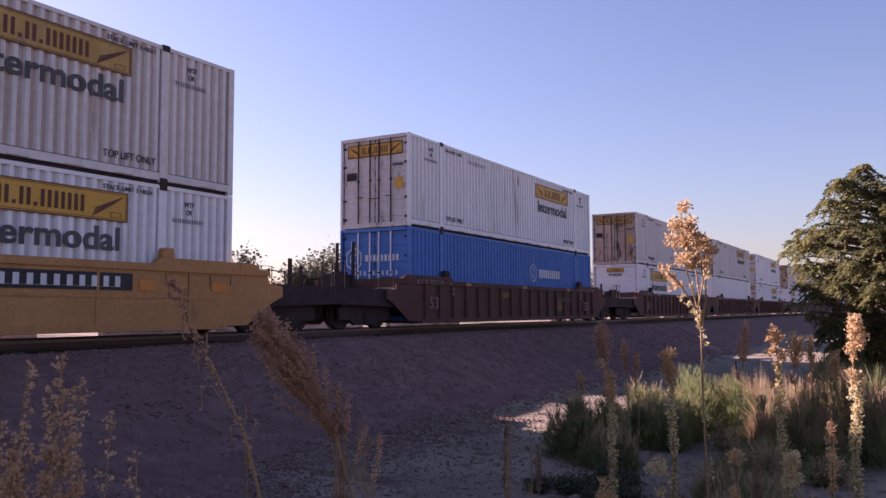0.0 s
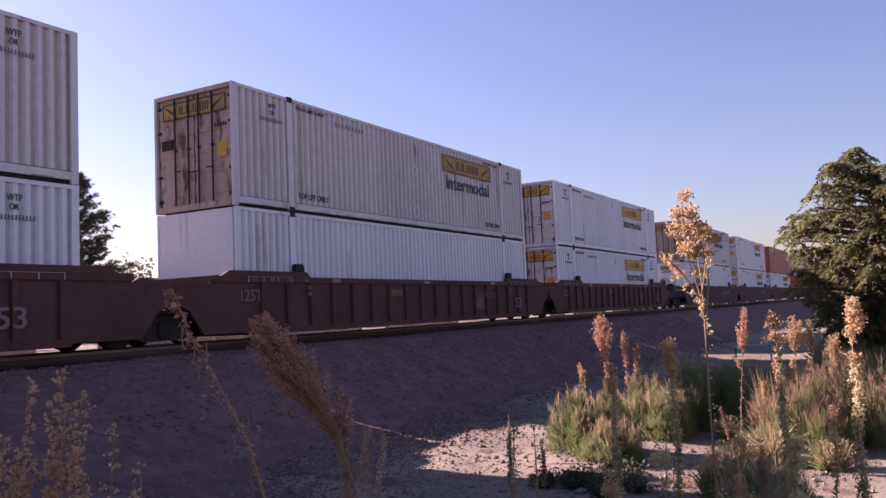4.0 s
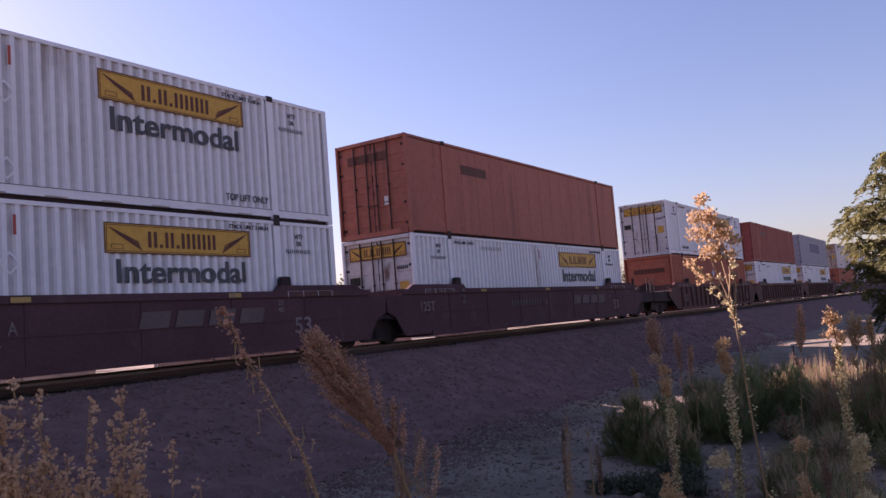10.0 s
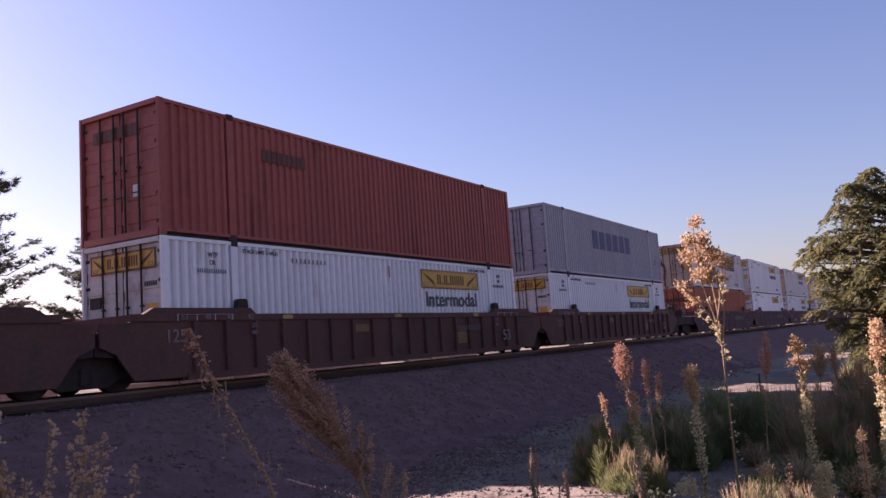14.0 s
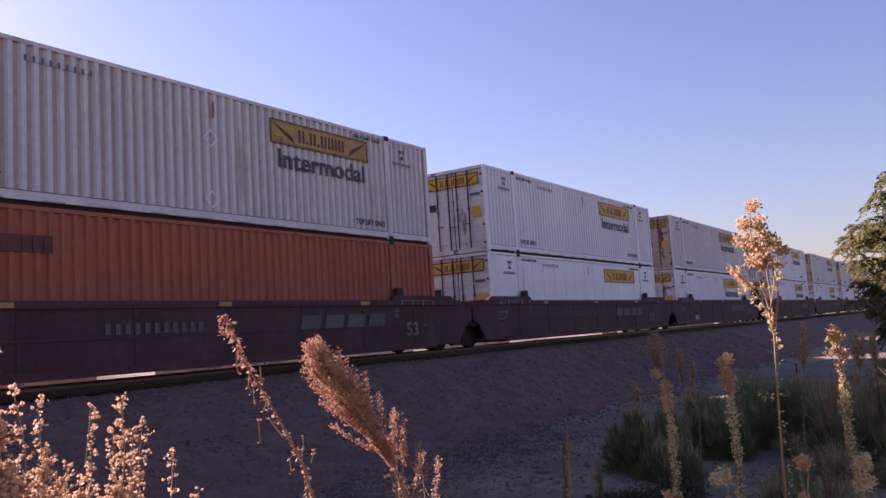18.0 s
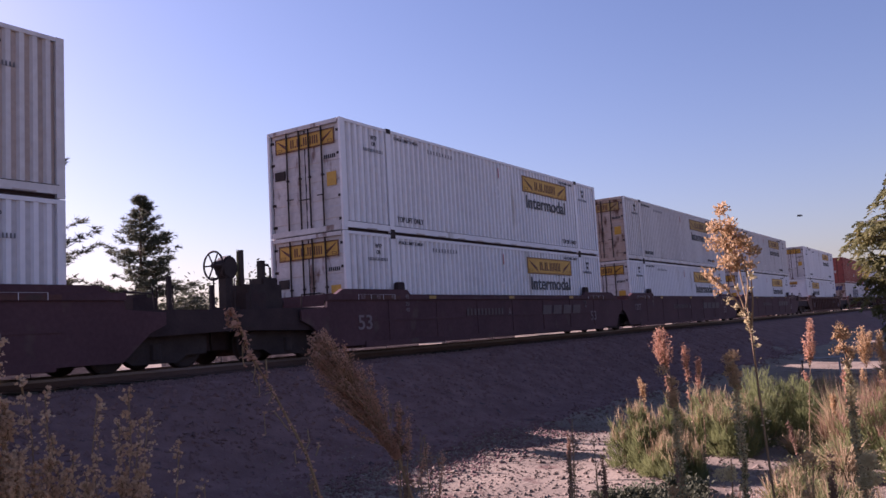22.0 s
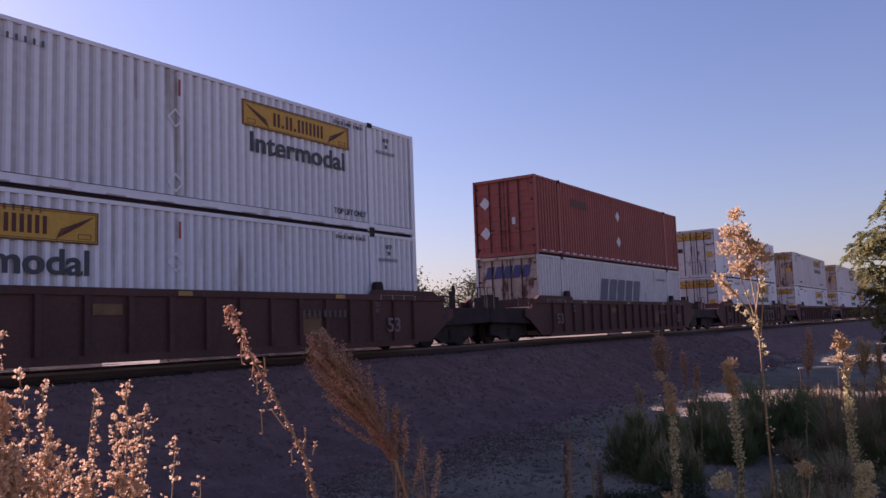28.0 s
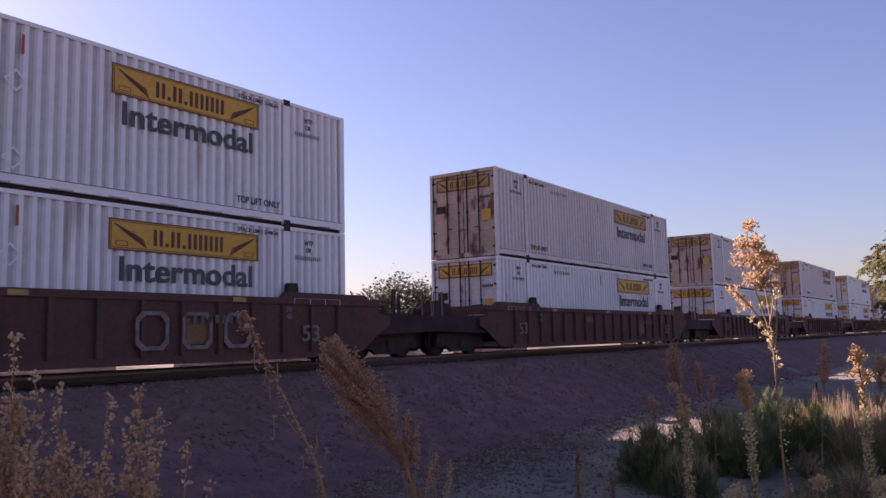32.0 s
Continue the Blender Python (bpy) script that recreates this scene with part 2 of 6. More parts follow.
def tube(bm, pts, radii, n=6):
    """A tapered tube along a line of points."""
    rings = []
    for i, p in enumerate(pts):
        p = Vector(p)
        d = (Vector(pts[min(i + 1, len(pts) - 1)]) - Vector(pts[max(i - 1, 0)])).normalized()
        s = d.orthogonal().normalized()
        t = d.cross(s)
        rings.append([bm.verts.new(p + radii[i] * (math.cos(2 * math.pi * k / n) * s + math.sin(2 * math.pi * k / n) * t)) for k in range(n)])
    for a, b in zip(rings, rings[1:]):
        for k in range(n):
            bm.faces.new((a[k], a[(k + 1) % n], b[(k + 1) % n], b[k]))
    bm.faces.new(rings[0][::-1]), bm.faces.new(rings[-1])
    return bm


def mesh_of(name, bm, mats, smooth=False):
    bmesh.ops.recalc_face_normals(bm, faces=bm.faces[:])
    me = bpy.data.meshes.new(name)
    bm.to_mesh(me)
    bm.free()
    for m in (mats if isinstance(mats, (list, tuple)) else [mats]):
        me.materials.append(m)
    if smooth:
        me.polygons.foreach_set("use_smooth", [True] * len(me.polygons))
    return me


def part(name, bm, mats, parent, label="", at=None, smooth=False):
    """One mesh object under a thing or a part; bm may be a bmesh or a mesh to share."""
    me = bm if isinstance(bm, bpy.types.Mesh) else mesh_of(name, bm, mats, smooth)
    ob = new(name, me)
    ob.parent = parent
    if at is not None:
        ob.matrix_basis = at
    if label:
        ob["label"] = label
    return ob


def letters(text, height, width=None, bold=0.0):
    """Flat lettering in the x, z plane, facing -y, from its lower left corner."""
    cu = bpy.data.curves.new("lettering", "FONT")
    cu.body, cu.size, cu.offset, cu.extrude = text, 1.0, bold, 0.004
    ob = bpy.data.objects.new("lettering", cu)
    me = bpy.data.meshes.new_from_object(ob)
    bpy.data.objects.remove(ob)
    bpy.data.curves.remove(cu)
    co = np.empty(len(me.vertices) * 3)
    me.vertices.foreach_get("co", co)
    co = co.reshape(-1, 3)
    lo, hi = co.min(0), co.max(0)
    k = height / (hi[1] - lo[1])
    kx = width / (hi[0] - lo[0]) if width else k
    co = np.stack([(co[:, 0] - lo[0]) * kx, -(co[:, 2] - lo[2]), (co[:, 1] - lo[1]) * k], 1)
    me.vertices.foreach_set("co", co.astype(np.float32).ravel())
    me.update()
    return me


def bars(width, height, count, fill=0.6, top=False):
    """Plain upright bars in place of lettering, joined by a thin line, in the x, z plane; top: they hang from that line."""
    step, e = width / count, 0.004
    line = [(width - step * (1 - fill), 0), (0, 0)]
    for i in range(count):
        x = i * step
        line += [(x, height), (x + step * fill, height)]
        if i + 1 < count:
            line += [(x + step * fill, e), (x + step, e)]
    if top:
        line = [(x, height - z) for x, z in line]
    return prism(bmesh.new(), line, -0.006, 0)


# ---- ground and track ----
RAIL_Z, TRACK_Y, SIDE_Y = 1.0, 14.59, 13.29


LIE = ((-3000, 0.0), (2.0, 0.0), (4.2, -0.12), (5.4, -0.3), (6.6, -0.56), (8.0, -0.64), (4000, -0.64))


def base_z(x):
    for (x0, z0), (x1, z1) in zip(LIE, LIE[1:]):
        if x <= x1:
            return z0 + (z1 - z0) * (x - x0) / (x1 - x0)
    return LIE[-1][1]


def ground_z(x, y):
    """A hump of dirt near the camera, a shallow ditch, a ballast bank under the rails, level land beyond."""
    b, bank, far = base_z(x), 0.78, 0.42
    if y < 7.0:
        z = b
    elif y < 8.6:
        z = b + 0.25 * (y - 7.0) / 1.6
    elif y < 11.5:
        z = b + 0.25 + (bank - b - 0.25) * (y - 8.6) / 2.9
    elif y < 16.8:
        z = bank
    elif y < 19.0:
        z = bank + (far - bank) * (y - 16.8) / 2.2
    else:
        z = far
    r = noise.noise(Vector((x * 0.35, y * 0.35, 0))) * 0.09 + noise.noise(Vector((x * 1.3, y * 1.3, 3))) * 0.035
    return z + (r if y < 11 else r * 0.3)


def sheet(name, xs, ys, fz, mats):
    nx = len(xs)
    verts = [(x, y, fz(x, y)) for y in ys for x in xs]
    faces = [(j * nx + i, j * nx + i + 1, (j + 1) * nx + i + 1, (j + 1) * nx + i) for j in range(len(ys) - 1) for i in range(nx - 1)]
    me = bpy.data.meshes.new(name)
    me.from_pydata(verts, [], faces)
    me.materials.append(mats)
    me.polygons.foreach_set("use_smooth", [True] * len(faces))
    return new(name, me)


def steps(a, b, fine0, fine1, d, grow=1.35):
    """Coordinates from a to b, d apart between fine0 and fine1 and ever wider outside."""
    out = list(np.arange(fine0, fine1 + d / 2, d))
    s, x = d, fine1
    while x < b:
        s *= grow
        x = min(x + s, b)
        out.append(x)
    s, x = d, fine0
    while x > a:
        s *= grow
        x = max(x - s, a)
        out.insert(0, x)
    return [float(v) for v in out]


ground = sheet("ground", steps(-3000, 3500, -4, 34, 0.22), steps(-2500, 3500, -3, 12.5, 0.22), lambda x, y: ground_z(x, y) - (0.12 if 8.9 < y < 19 and -90 < x < 520 else 0), M_dirt)
tagged(ground, "pale dry trackside dirt with clods and dead grass", "ground", kind="structure")


def toe(x):
    """Where the spilled ballast gives way to bare dirt."""
    f = min(max((x - 4.5) / 4.5, 0), 1)
    return 5.5 + 2.3 * f + 0.35 * noise.noise(Vector((x * 0.8, 5, 1))) + 0.15 * noise.noise(Vector((x * 2.7, 9, 1)))


bed = sheet("ballast_bed", steps(-95, 525, -2, 40, 0.3, 1.2), [5.0 + 0.26 * i for i in range(57)], lambda x, y: ground_z(x, y) + (min(0.02, 0.12 * (y - toe(x))) if y < 19.4 else -0.12), M_ballast)
tagged(bed, "bank of grey crushed stone ballast under the track", "ballast", kind="structure")


def stones(name, count, region, size, mat, label, category, seed, beyond=None, along=None):
    """Loose angular stones lying on the ground, in one mesh."""
    rng = np.random.RandomState(seed)
    base = np.array([(1, 0, 0), (-1, 0, 0), (0, 1, 0), (0, -1, 0), (0, 0, 1), (0, 0, -1)], float)
    tri = np.array([(0, 2, 4), (2, 1, 4), (1, 3, 4), (3, 0, 4), (2, 0, 5), (1, 2, 5), (3, 1, 5), (0, 3, 5)])
    x0, x1, y0, y1 = region
    vs, fs = [], []
    for i in range(count):
        x, y = x0 + (x1 - x0) * rng.rand() ** 1.6, y1 - (y1 - y0) * rng.rand() ** 1.25
        if along:
            y = along(x) + 0.55 * rng.randn()
        if beyond and y < beyond(x) - 0.9 * rng.rand() ** 2:
            y = y1 - (y1 - y0) * 0.5 * rng.rand()
        s = size * (0.45 + rng.rand() ** 2 * 1.1)
        p = base * (1, 1, 0.7) * s * (0.7 + 0.6 * rng.rand(6, 1)) + rng.randn(6, 3) * s * 0.15
        a = rng.rand() * 6.28
        c, k = math.cos(a), math.sin(a)
        p = np.stack([p[:, 0] * c - p[:, 1] * k, p[:, 0] * k + p[:, 1] * c, p[:, 2]], 1)
        vs.append(p + (x, y, ground_z(x, y) + s * 0.25))
        fs.append(tri + 6 * i)
    me = bpy.data.meshes.new(name)
    me.from_pydata(np.concatenate(vs).tolist(), [], np.concatenate(fs).tolist())
    me.materials.append(mat)
    return tagged(new(name, me), label, category, kind="stuff")


stones("ballast_stones", 40000, (1.5, 44, 5.0, 13.2), 0.04, M_ballast, "loose grey ballast stones on the bank", "ballast", 1, toe)
stones("toe_gravel", 11000, (1.5, 15, 5, 9), 0.024, M_ballast, "fine gravel spilled at the foot of the bank", "gravel", 4, None, lambda x: toe(x) - 0.35)
stones("dirt_crumbs", 5000, (1.5, 15, 5, 9), 0.024, M_clod, "crumbs of dry dirt among the gravel", "gravel", 5, None, lambda x: toe(x) + 0.3)
stones("dirt_clods", 15000, (3.5, 24, 0.5, 7.6), 0.022, M_clod, "small stones and clods on the dry dirt", "stones", 2)
stones("pebbles", 650, (4, 24, 1.0, 7.6), 0.045, M_clod, "larger pale stones on the dry dirt", "stones", 3)

track = tagged(new("track"), "rusty steel rails on timber ties in ballast", "railway track", kind="structure")
for side in (-1, 1):
    y = TRACK_Y + side * 0.755
    bm = bmesh.new()
    prof = [(-0.07, 0.82), (0.07, 0.82), (0.07, 0.835), (0.012, 0.86), (0.012, 0.95), (-0.012, 0.95), (-0.012, 0.86), (-0.07, 0.835)]
    for x0 in (-90, 200):
        a = [bm.verts.new((x0, y + p, z)) for p, z in prof]
        b = [bm.verts.new((x0 + 290 if x0 < 0 else 520, y + p, z)) for p, z in prof]
        for i in range(len(prof)):
            j = (i + 1) % len(prof)
            bm.faces.new((a[i], a[j], b[j], b[i]))
    part("rail", bm, M_rust, track, "rusty steel rail")
    part("rail_head", box(bmesh.new(), -90, 520, y - 0.036, y + 0.036, 0.95, 1.0), M_steel, track, "polished steel rail head")
tie_bm = box(bmesh.new(), -0.115, 0.115, -1.3, 1.3, -0.2, 0)
bmesh.ops.bevel(tie_bm, geom=tie_bm.edges[:], offset=0.012, segments=1)
tie_mesh = mesh_of("tie", tie_bm, M_tie)
for i in range(-4, 120):
    part("tie", tie_mesh, None, track, at=pose(i * 0.5, TRACK_Y, 0.82 + random.uniform(-0.01, 0.01), 0, 0, random.uniform(-1, 1)))


pipe_rail = tagged(new("pipe_rail"), "low grey metal pipe rail on two posts", "railing")
pipe_rail.location = (25.7, 4.2, ground_z(25.7, 4.2) - 0.05)
part("post", tube(bmesh.new(), [(0.28, -0.45, 0), (0.28, -0.45, 0.66)], [0.026, 0.026], 8), M_pipe, pipe_rail)
part("bar", tube(bmesh.new(), [(-0.3, 0.5, 0.68), (0.31, -0.5, 0.7)], [0.026, 0.026], 8), M_pipe, pipe_rail)
part("post", tube(bmesh.new(), [(-0.27, 0.45, 0), (-0.27, 0.45, 0.645)], [0.02, 0.02], 8), M_grime, pipe_rail)


yard_wall = tagged(new("yard_wall"), "low grey block wall beyond the track", "wall", kind="structure")
panel_mesh = mesh_of("wall_panel", box(bmesh.new(), 0.1, 2.4, -0.06, 0.06, 0.3, 1.02), M_wall)
pier_mesh = mesh_of("wall_pier", box(bmesh.new(), -0.1, 0.1, -0.1, 0.1, 0.3, 1.3), M_wall)
for i in range(66):
    if not 20 <= i <= 24 and i % 11 not in (4, 8):
        part("wall_panel", panel_mesh, None, yard_wall, at=pose(-4 + i * 2.4 + 0.05, 23.0, -0.12 * (i % 3 == 0)))
        part("wall_pier", pier_mesh, None, yard_wall, at=pose(-4 + i * 2.4, 23.0, 0))


# ---- containers ----
CL, CH = 16.15, 2.9
POSTS = (1.98, 14.17)


def corrugated(x0, x1, z0, z1, pitch, depth, second):
    """Ribbed sheet facing -y; the recessed flats and the slope into each may carry a second material."""
    bm = bmesh.new()
    n = round((x1 - x0) / pitch)
    p = (x1 - x0) / n
    prof = []
    for i in range(n):
        x = x0 + i * p
        prof += [(x, 0), (x + 0.36 * p, 0), (x + 0.5 * p, depth), (x + 0.86 * p, depth)]
    prof.append((x1, 0))
    a, b = [bm.verts.new((x, y, z0)) for x, y in prof], [bm.verts.new((x, y, z1)) for x, y in prof]
    for i in range(len(prof) - 1):
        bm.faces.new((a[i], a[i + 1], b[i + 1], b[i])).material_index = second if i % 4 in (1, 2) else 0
    return bm


_meshes = {}


def shared(key, make, mats):
    if key not in _meshes:
        _meshes[key] = mesh_of(key.split(":")[0], make(), mats)
    return _meshes[key]


def rod(x, y, z0, z1, r=0.02):
    return tube(bmesh.new(), [(x, y, z0), (x, y, z1)], [r, r], 8)


def logo_shapes(w, h):
    """A dark frame, a row of plain hollow blocks with dots between, and a fan of lines in each end, on a yellow panel."""
    bm = bmesh.new()
    e = 0.022 if h > 0.3 else 0.014

    def ring(x0, x1, z0, z1, k):
        box(bm, x0, x0 + k, -0.012, -0.006, z0, z1)
        box(bm, x1 - k, x1, -0.012, -0.006, z0, z1)
        box(bm, x0 + k, x1 - k, -0.012, -0.006, z0, z0 + k)
        box(bm, x0 + k, x1 - k, -0.012, -0.006, z1 - k, z1)
    ring(0, w, 0, h, e)
    ring(w * 0.012, w * 0.988, h * 0.07, h * 0.93, e * 0.5)
    for i in range(13):
        x = w * (0.265 + 0.037 * i)
        low = i in (2, 5)
        box(bm, x, x + w * 0.02, -0.012, -0.006, h * 0.22, h * (0.34 if low else 0.76))
    for side in (0, 1):
        for m in range(6):
            q = []
            for a, z in ((0.03 + 0.012 * m, 0.86 - 0.05 * m), (0.205 + 0.004 * m, 0.40 - 0.055 * m), (0.205 + 0.004 * m, 0.37 - 0.055 * m), (0.03 + 0.012 * m, 0.82 - 0.05 * m)):
                q.append(bm.verts.new(((a if side == 0 else 1 - a) * w, -0.012, z * h)))
            bm.faces.new(q)
        a = 0.075 if side == 0 else 0.925
        ring((a - 0.035) * w, (a + 0.035) * w, h * 0.14, h * 0.3, e * 0.45)
    return bm


def diamond(r):
    return prism(bmesh.new(), [(0, -r), (r, 0), (0, r), (-r, 0)], -0.012, 0)


def diamond_ring(r, k):
    """An empty diamond-shaped placard holder."""
    bm = bmesh.new()
    out, inn = [[bm.verts.new((x * q, -0.012, z * q)) for x, z in ((0, -1), (1, 0), (0, 1), (-1, 0))] for q in (r, r - k)]
    for i in range(4):
        bm.faces.new((out[i], out[(i + 1) % 4], inn[(i + 1) % 4], inn[i]))
    return bm


def film(w, h):
    return box(bmesh.new(), 0, w, -0.006, 0, 0, h)


def text_mesh(key, text, height, width, mat, bold=0.0):
    if key not in _meshes:
        me = letters(text, height, width, bold)
        me.name = "lettering"
        me.materials.append(mat)
        _meshes[key] = me
    return _meshes[key]


def doors(box_ob, mat, rod_mat):
    """Two rear doors with rods, cams and hinges, facing -x."""
    for s in (-1, 1):
        def make():
            line = [(0.02, 0.16), (0.02, 2.78), (-0.03, 2.78)]
            for k in range(4, -1, -1):
                z = 0.34 + k * 0.5
                line += [(-0.03, z + 0.31), (-0.045, z + 0.29), (-0.045, z + 0.01), (-0.03, z - 0.01)]
            return prism(bmesh.new(), line + [(-0.03, 0.16)], 0.01, 1.19)
        leaf = part("door", shared("door:" + mat.name, make, mat), None, box_ob, at=pose(0.08, 0, 0) if s > 0 else pose(0.08, 0, 0) @ Matrix.Diagonal((1, -1, 1, 1)))
        for y in (0.17, 0.62):
            part("lock_rod", shared("lock_rod:" + rod_mat.name, lambda: rod(-0.085, 0, 0.1, 2.86, 0.022), rod_mat), None, leaf, at=pose(0, y, 0))
        for z in (0.3, 0.9, 2.0, 2.6):
            part("hinge", shared("hinge:", lambda: box(bmesh.new(), -0.05, -0.03, 1.1, 1.26, -0.035, 0.035), M_iron), None, leaf, at=pose(0, 0, z))
        for y in (0.17, 0.62):
            part("door_handle", shared("door_handle:", lambda: box(bmesh.new(), -0.11, -0.09, -0.2, 0.04, -0.012, 0.012), M_iron), None, leaf, at=pose(0, y, 0.92 if y < 0.3 else 0.98))
        for y in (0.17, 0.62):
            for z in (0.14, 1.5, 2.82):
                part("rod_bracket", shared("rod_bracket:", lambda: box(bmesh.new(), -0.108, -0.045, -0.035, 0.035, -0.022, 0.022), M_iron), None, leaf, at=pose(0, y, z))
    part("door_header", shared("door_header:" + mat.name, lambda: box(bmesh.new(), -0.035, 0.06, -1.2, 1.2, 2.79, 2.895), mat), None, box_ob)
    part("door_sill", shared("door_sill:" + mat.name, lambda: box(bmesh.new(), -0.035, 0.06, -1.2, 1.2, 0.005, 0.15), mat), None, box_ob)
    for y in (-1.205, 1.195):
        part("door_gasket", shared("door_gasket:", lambda: box(bmesh.new(), -0.036, -0.031, 0, 0.022, 0.16, 2.78), M_iron), None, box_ob, at=pose(0.08, y - 0.006, 0))
    part("door_seal", shared("door_seal:", lambda: box(bmesh.new(), -0.05, -0.034, -0.012, 0.012, 0.16, 2.78), M_iron), None, box_ob, "black rubber door seal", at=pose(0.08, 0, 0))


def roller_door(box_ob, mat):
    """A plain rear door of horizontal slats, with grab bars."""
    for k in range(9):
        part("slat", shared("slat:" + mat.name, lambda: box(bmesh.new(), -0.03, 0.02, -1.17, 1.17, 0, 0.275), mat), None, box_ob, at=pose(0.08, 0, 0.2 + 0.287 * k))
    part("door_header", shared("door_header:" + mat.name, lambda: box(bmesh.new(), -0.035, 0.06, -1.2, 1.2, 2.79, 2.895), mat), None, box_ob)
    part("door_sill", shared("door_sill:" + mat.name, lambda: box(bmesh.new(), -0.035, 0.06, -1.2, 1.2, 0.005, 0.19), mat), None, box_ob)


def container(label, wall, second, frame_mat, door_mat, rail_h=0.24, roller=False, pitch=0.236, smooth=False):
    """A 53 foot box with ribbed walls, posts at the 40 foot marks and rear doors."""
    ob = tagged(new("shipping_container"), label, "container", group="containers on the train")
    part("body", shared("body:" + wall.name, lambda: box(bmesh.new(), 0.125, CL - 0.05, -1.225, 1.225, 0.12, 2.84), wall), None, ob)
    key = "side_panel:%s%s%.2f%s" % (wall.name, second.name, rail_h, smooth)
    if smooth:
        for side in (0, 1):
            edges = [0.1] + [POSTS[0] + 0.1 + i * (POSTS[1] - POSTS[0] - 0.2) / 13 for i in range(14)] + [CL - 0.1]
            for a, b in zip(edges, edges[1:]):
                def make():
                    bm = box(bmesh.new(), 0, b - a - 0.012, -0.045, 0, rail_h, 2.79)
                    return bm
                me = shared("side_sheet:%s%.2f" % (wall.name, b - a), make, wall)
                part("side_sheet", me, None, ob, at=pose(a, -1.235, 0) if not side else pose(b, 1.235, 0, 0, 0, 180))
    else:
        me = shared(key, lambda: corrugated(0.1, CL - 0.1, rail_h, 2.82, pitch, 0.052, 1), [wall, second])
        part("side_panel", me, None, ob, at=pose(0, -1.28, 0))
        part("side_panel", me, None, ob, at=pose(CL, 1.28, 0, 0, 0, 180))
    f = frame_mat.name
    part("underframe", shared("underframe:", lambda: box(bmesh.new(), 0.06, CL - 0.06, -1.2, 1.2, 0.0, 0.118), M_grime), None, ob)
    part("roof", shared("roof:" + f, lambda: box(bmesh.new(), 0.05, CL - 0.05, -1.25, 1.25, 2.842, 2.875), frame_mat), None, ob)
    part("front_wall", shared("front_wall:" + f, lambda: box(bmesh.new(), CL - 0.048, CL, -1.2, 1.2, 0.02, 2.88), frame_mat), None, ob)
    for s in (-1, 1):
        y0, y1 = (-1.3, -1.235) if s < 0 else (1.235, 1.3)
        part("top_rail", shared("top_rail:%s%d" % (f, s), lambda: box(bmesh.new(), 0.12, CL - 0.12, y0 + (0.008 if s < 0 else 0), y1 - (0.008 if s > 0 else 0), 2.82, 2.897), frame_mat), None, ob)
        part("bottom_rail", shared("bottom_rail:%s%d%.2f" % (f, s, rail_h), lambda: box(bmesh.new(), 0.12, CL - 0.12, y0 + (0.004 if s < 0 else 0), y1 - (0.004 if s > 0 else 0), 0.07, rail_h), frame_mat), None, ob)
        for x in (0.0, CL - 0.125):
            part("corner_post", shared("corner_post:%s%d" % (f, s), lambda: box(bmesh.new(), -0.035, 0.12, y0, y1, 0.0, 2.9), frame_mat), None, ob, at=pose(x, 0, 0))
        for x in POSTS:
            part("stacking_post", shared("stacking_post:%s%d" % (f, s), lambda: box(bmesh.new(), -0.1, 0.1, y0 - 0.004, y1 + 0.004, 0.02, 2.89), frame_mat), None, ob, at=pose(x, 0, 0))
            for z in (-0.005, 2.79):
                def make():
                    bm = box(bmesh.new(), -0.09, 0.09, -0.05, 0.05, 0, 0.125)
                    bmesh.ops.bevel(bm, geom=bm.edges[:], offset=0.015, segments=1)
                    return bm
                part("corner_casting", shared("corner_casting:", make, M_iron), None, ob, at=pose(x, s * 1.275, z))
    if rail_h > 0.2:
        for k in range(14):
            x = 0.9 + k * 1.1
            if all(abs(x + 0.2 - q) > 0.4 for q in POSTS):
                part("rail_slot", shared("rail_slot:", lambda: box(bmesh.new(), 0, 0.42, -0.004, 0.01, 0, 0.028), M_dust), None, ob, at=pose(x, -1.298, 0.07))
        part("rail_edge", shared("rail_edge:", lambda: box(bmesh.new(), 0.12, CL - 0.12, -0.005, 0.003, 0, 0.012), M_iron), None, ob, at=pose(0, -1.2975, rail_h - 0.015))
    if roller:
        roller_door(ob, door_mat)
    else:
        doors(ob, door_mat, M_plate if wall is M_blue else M_iron)
    return ob


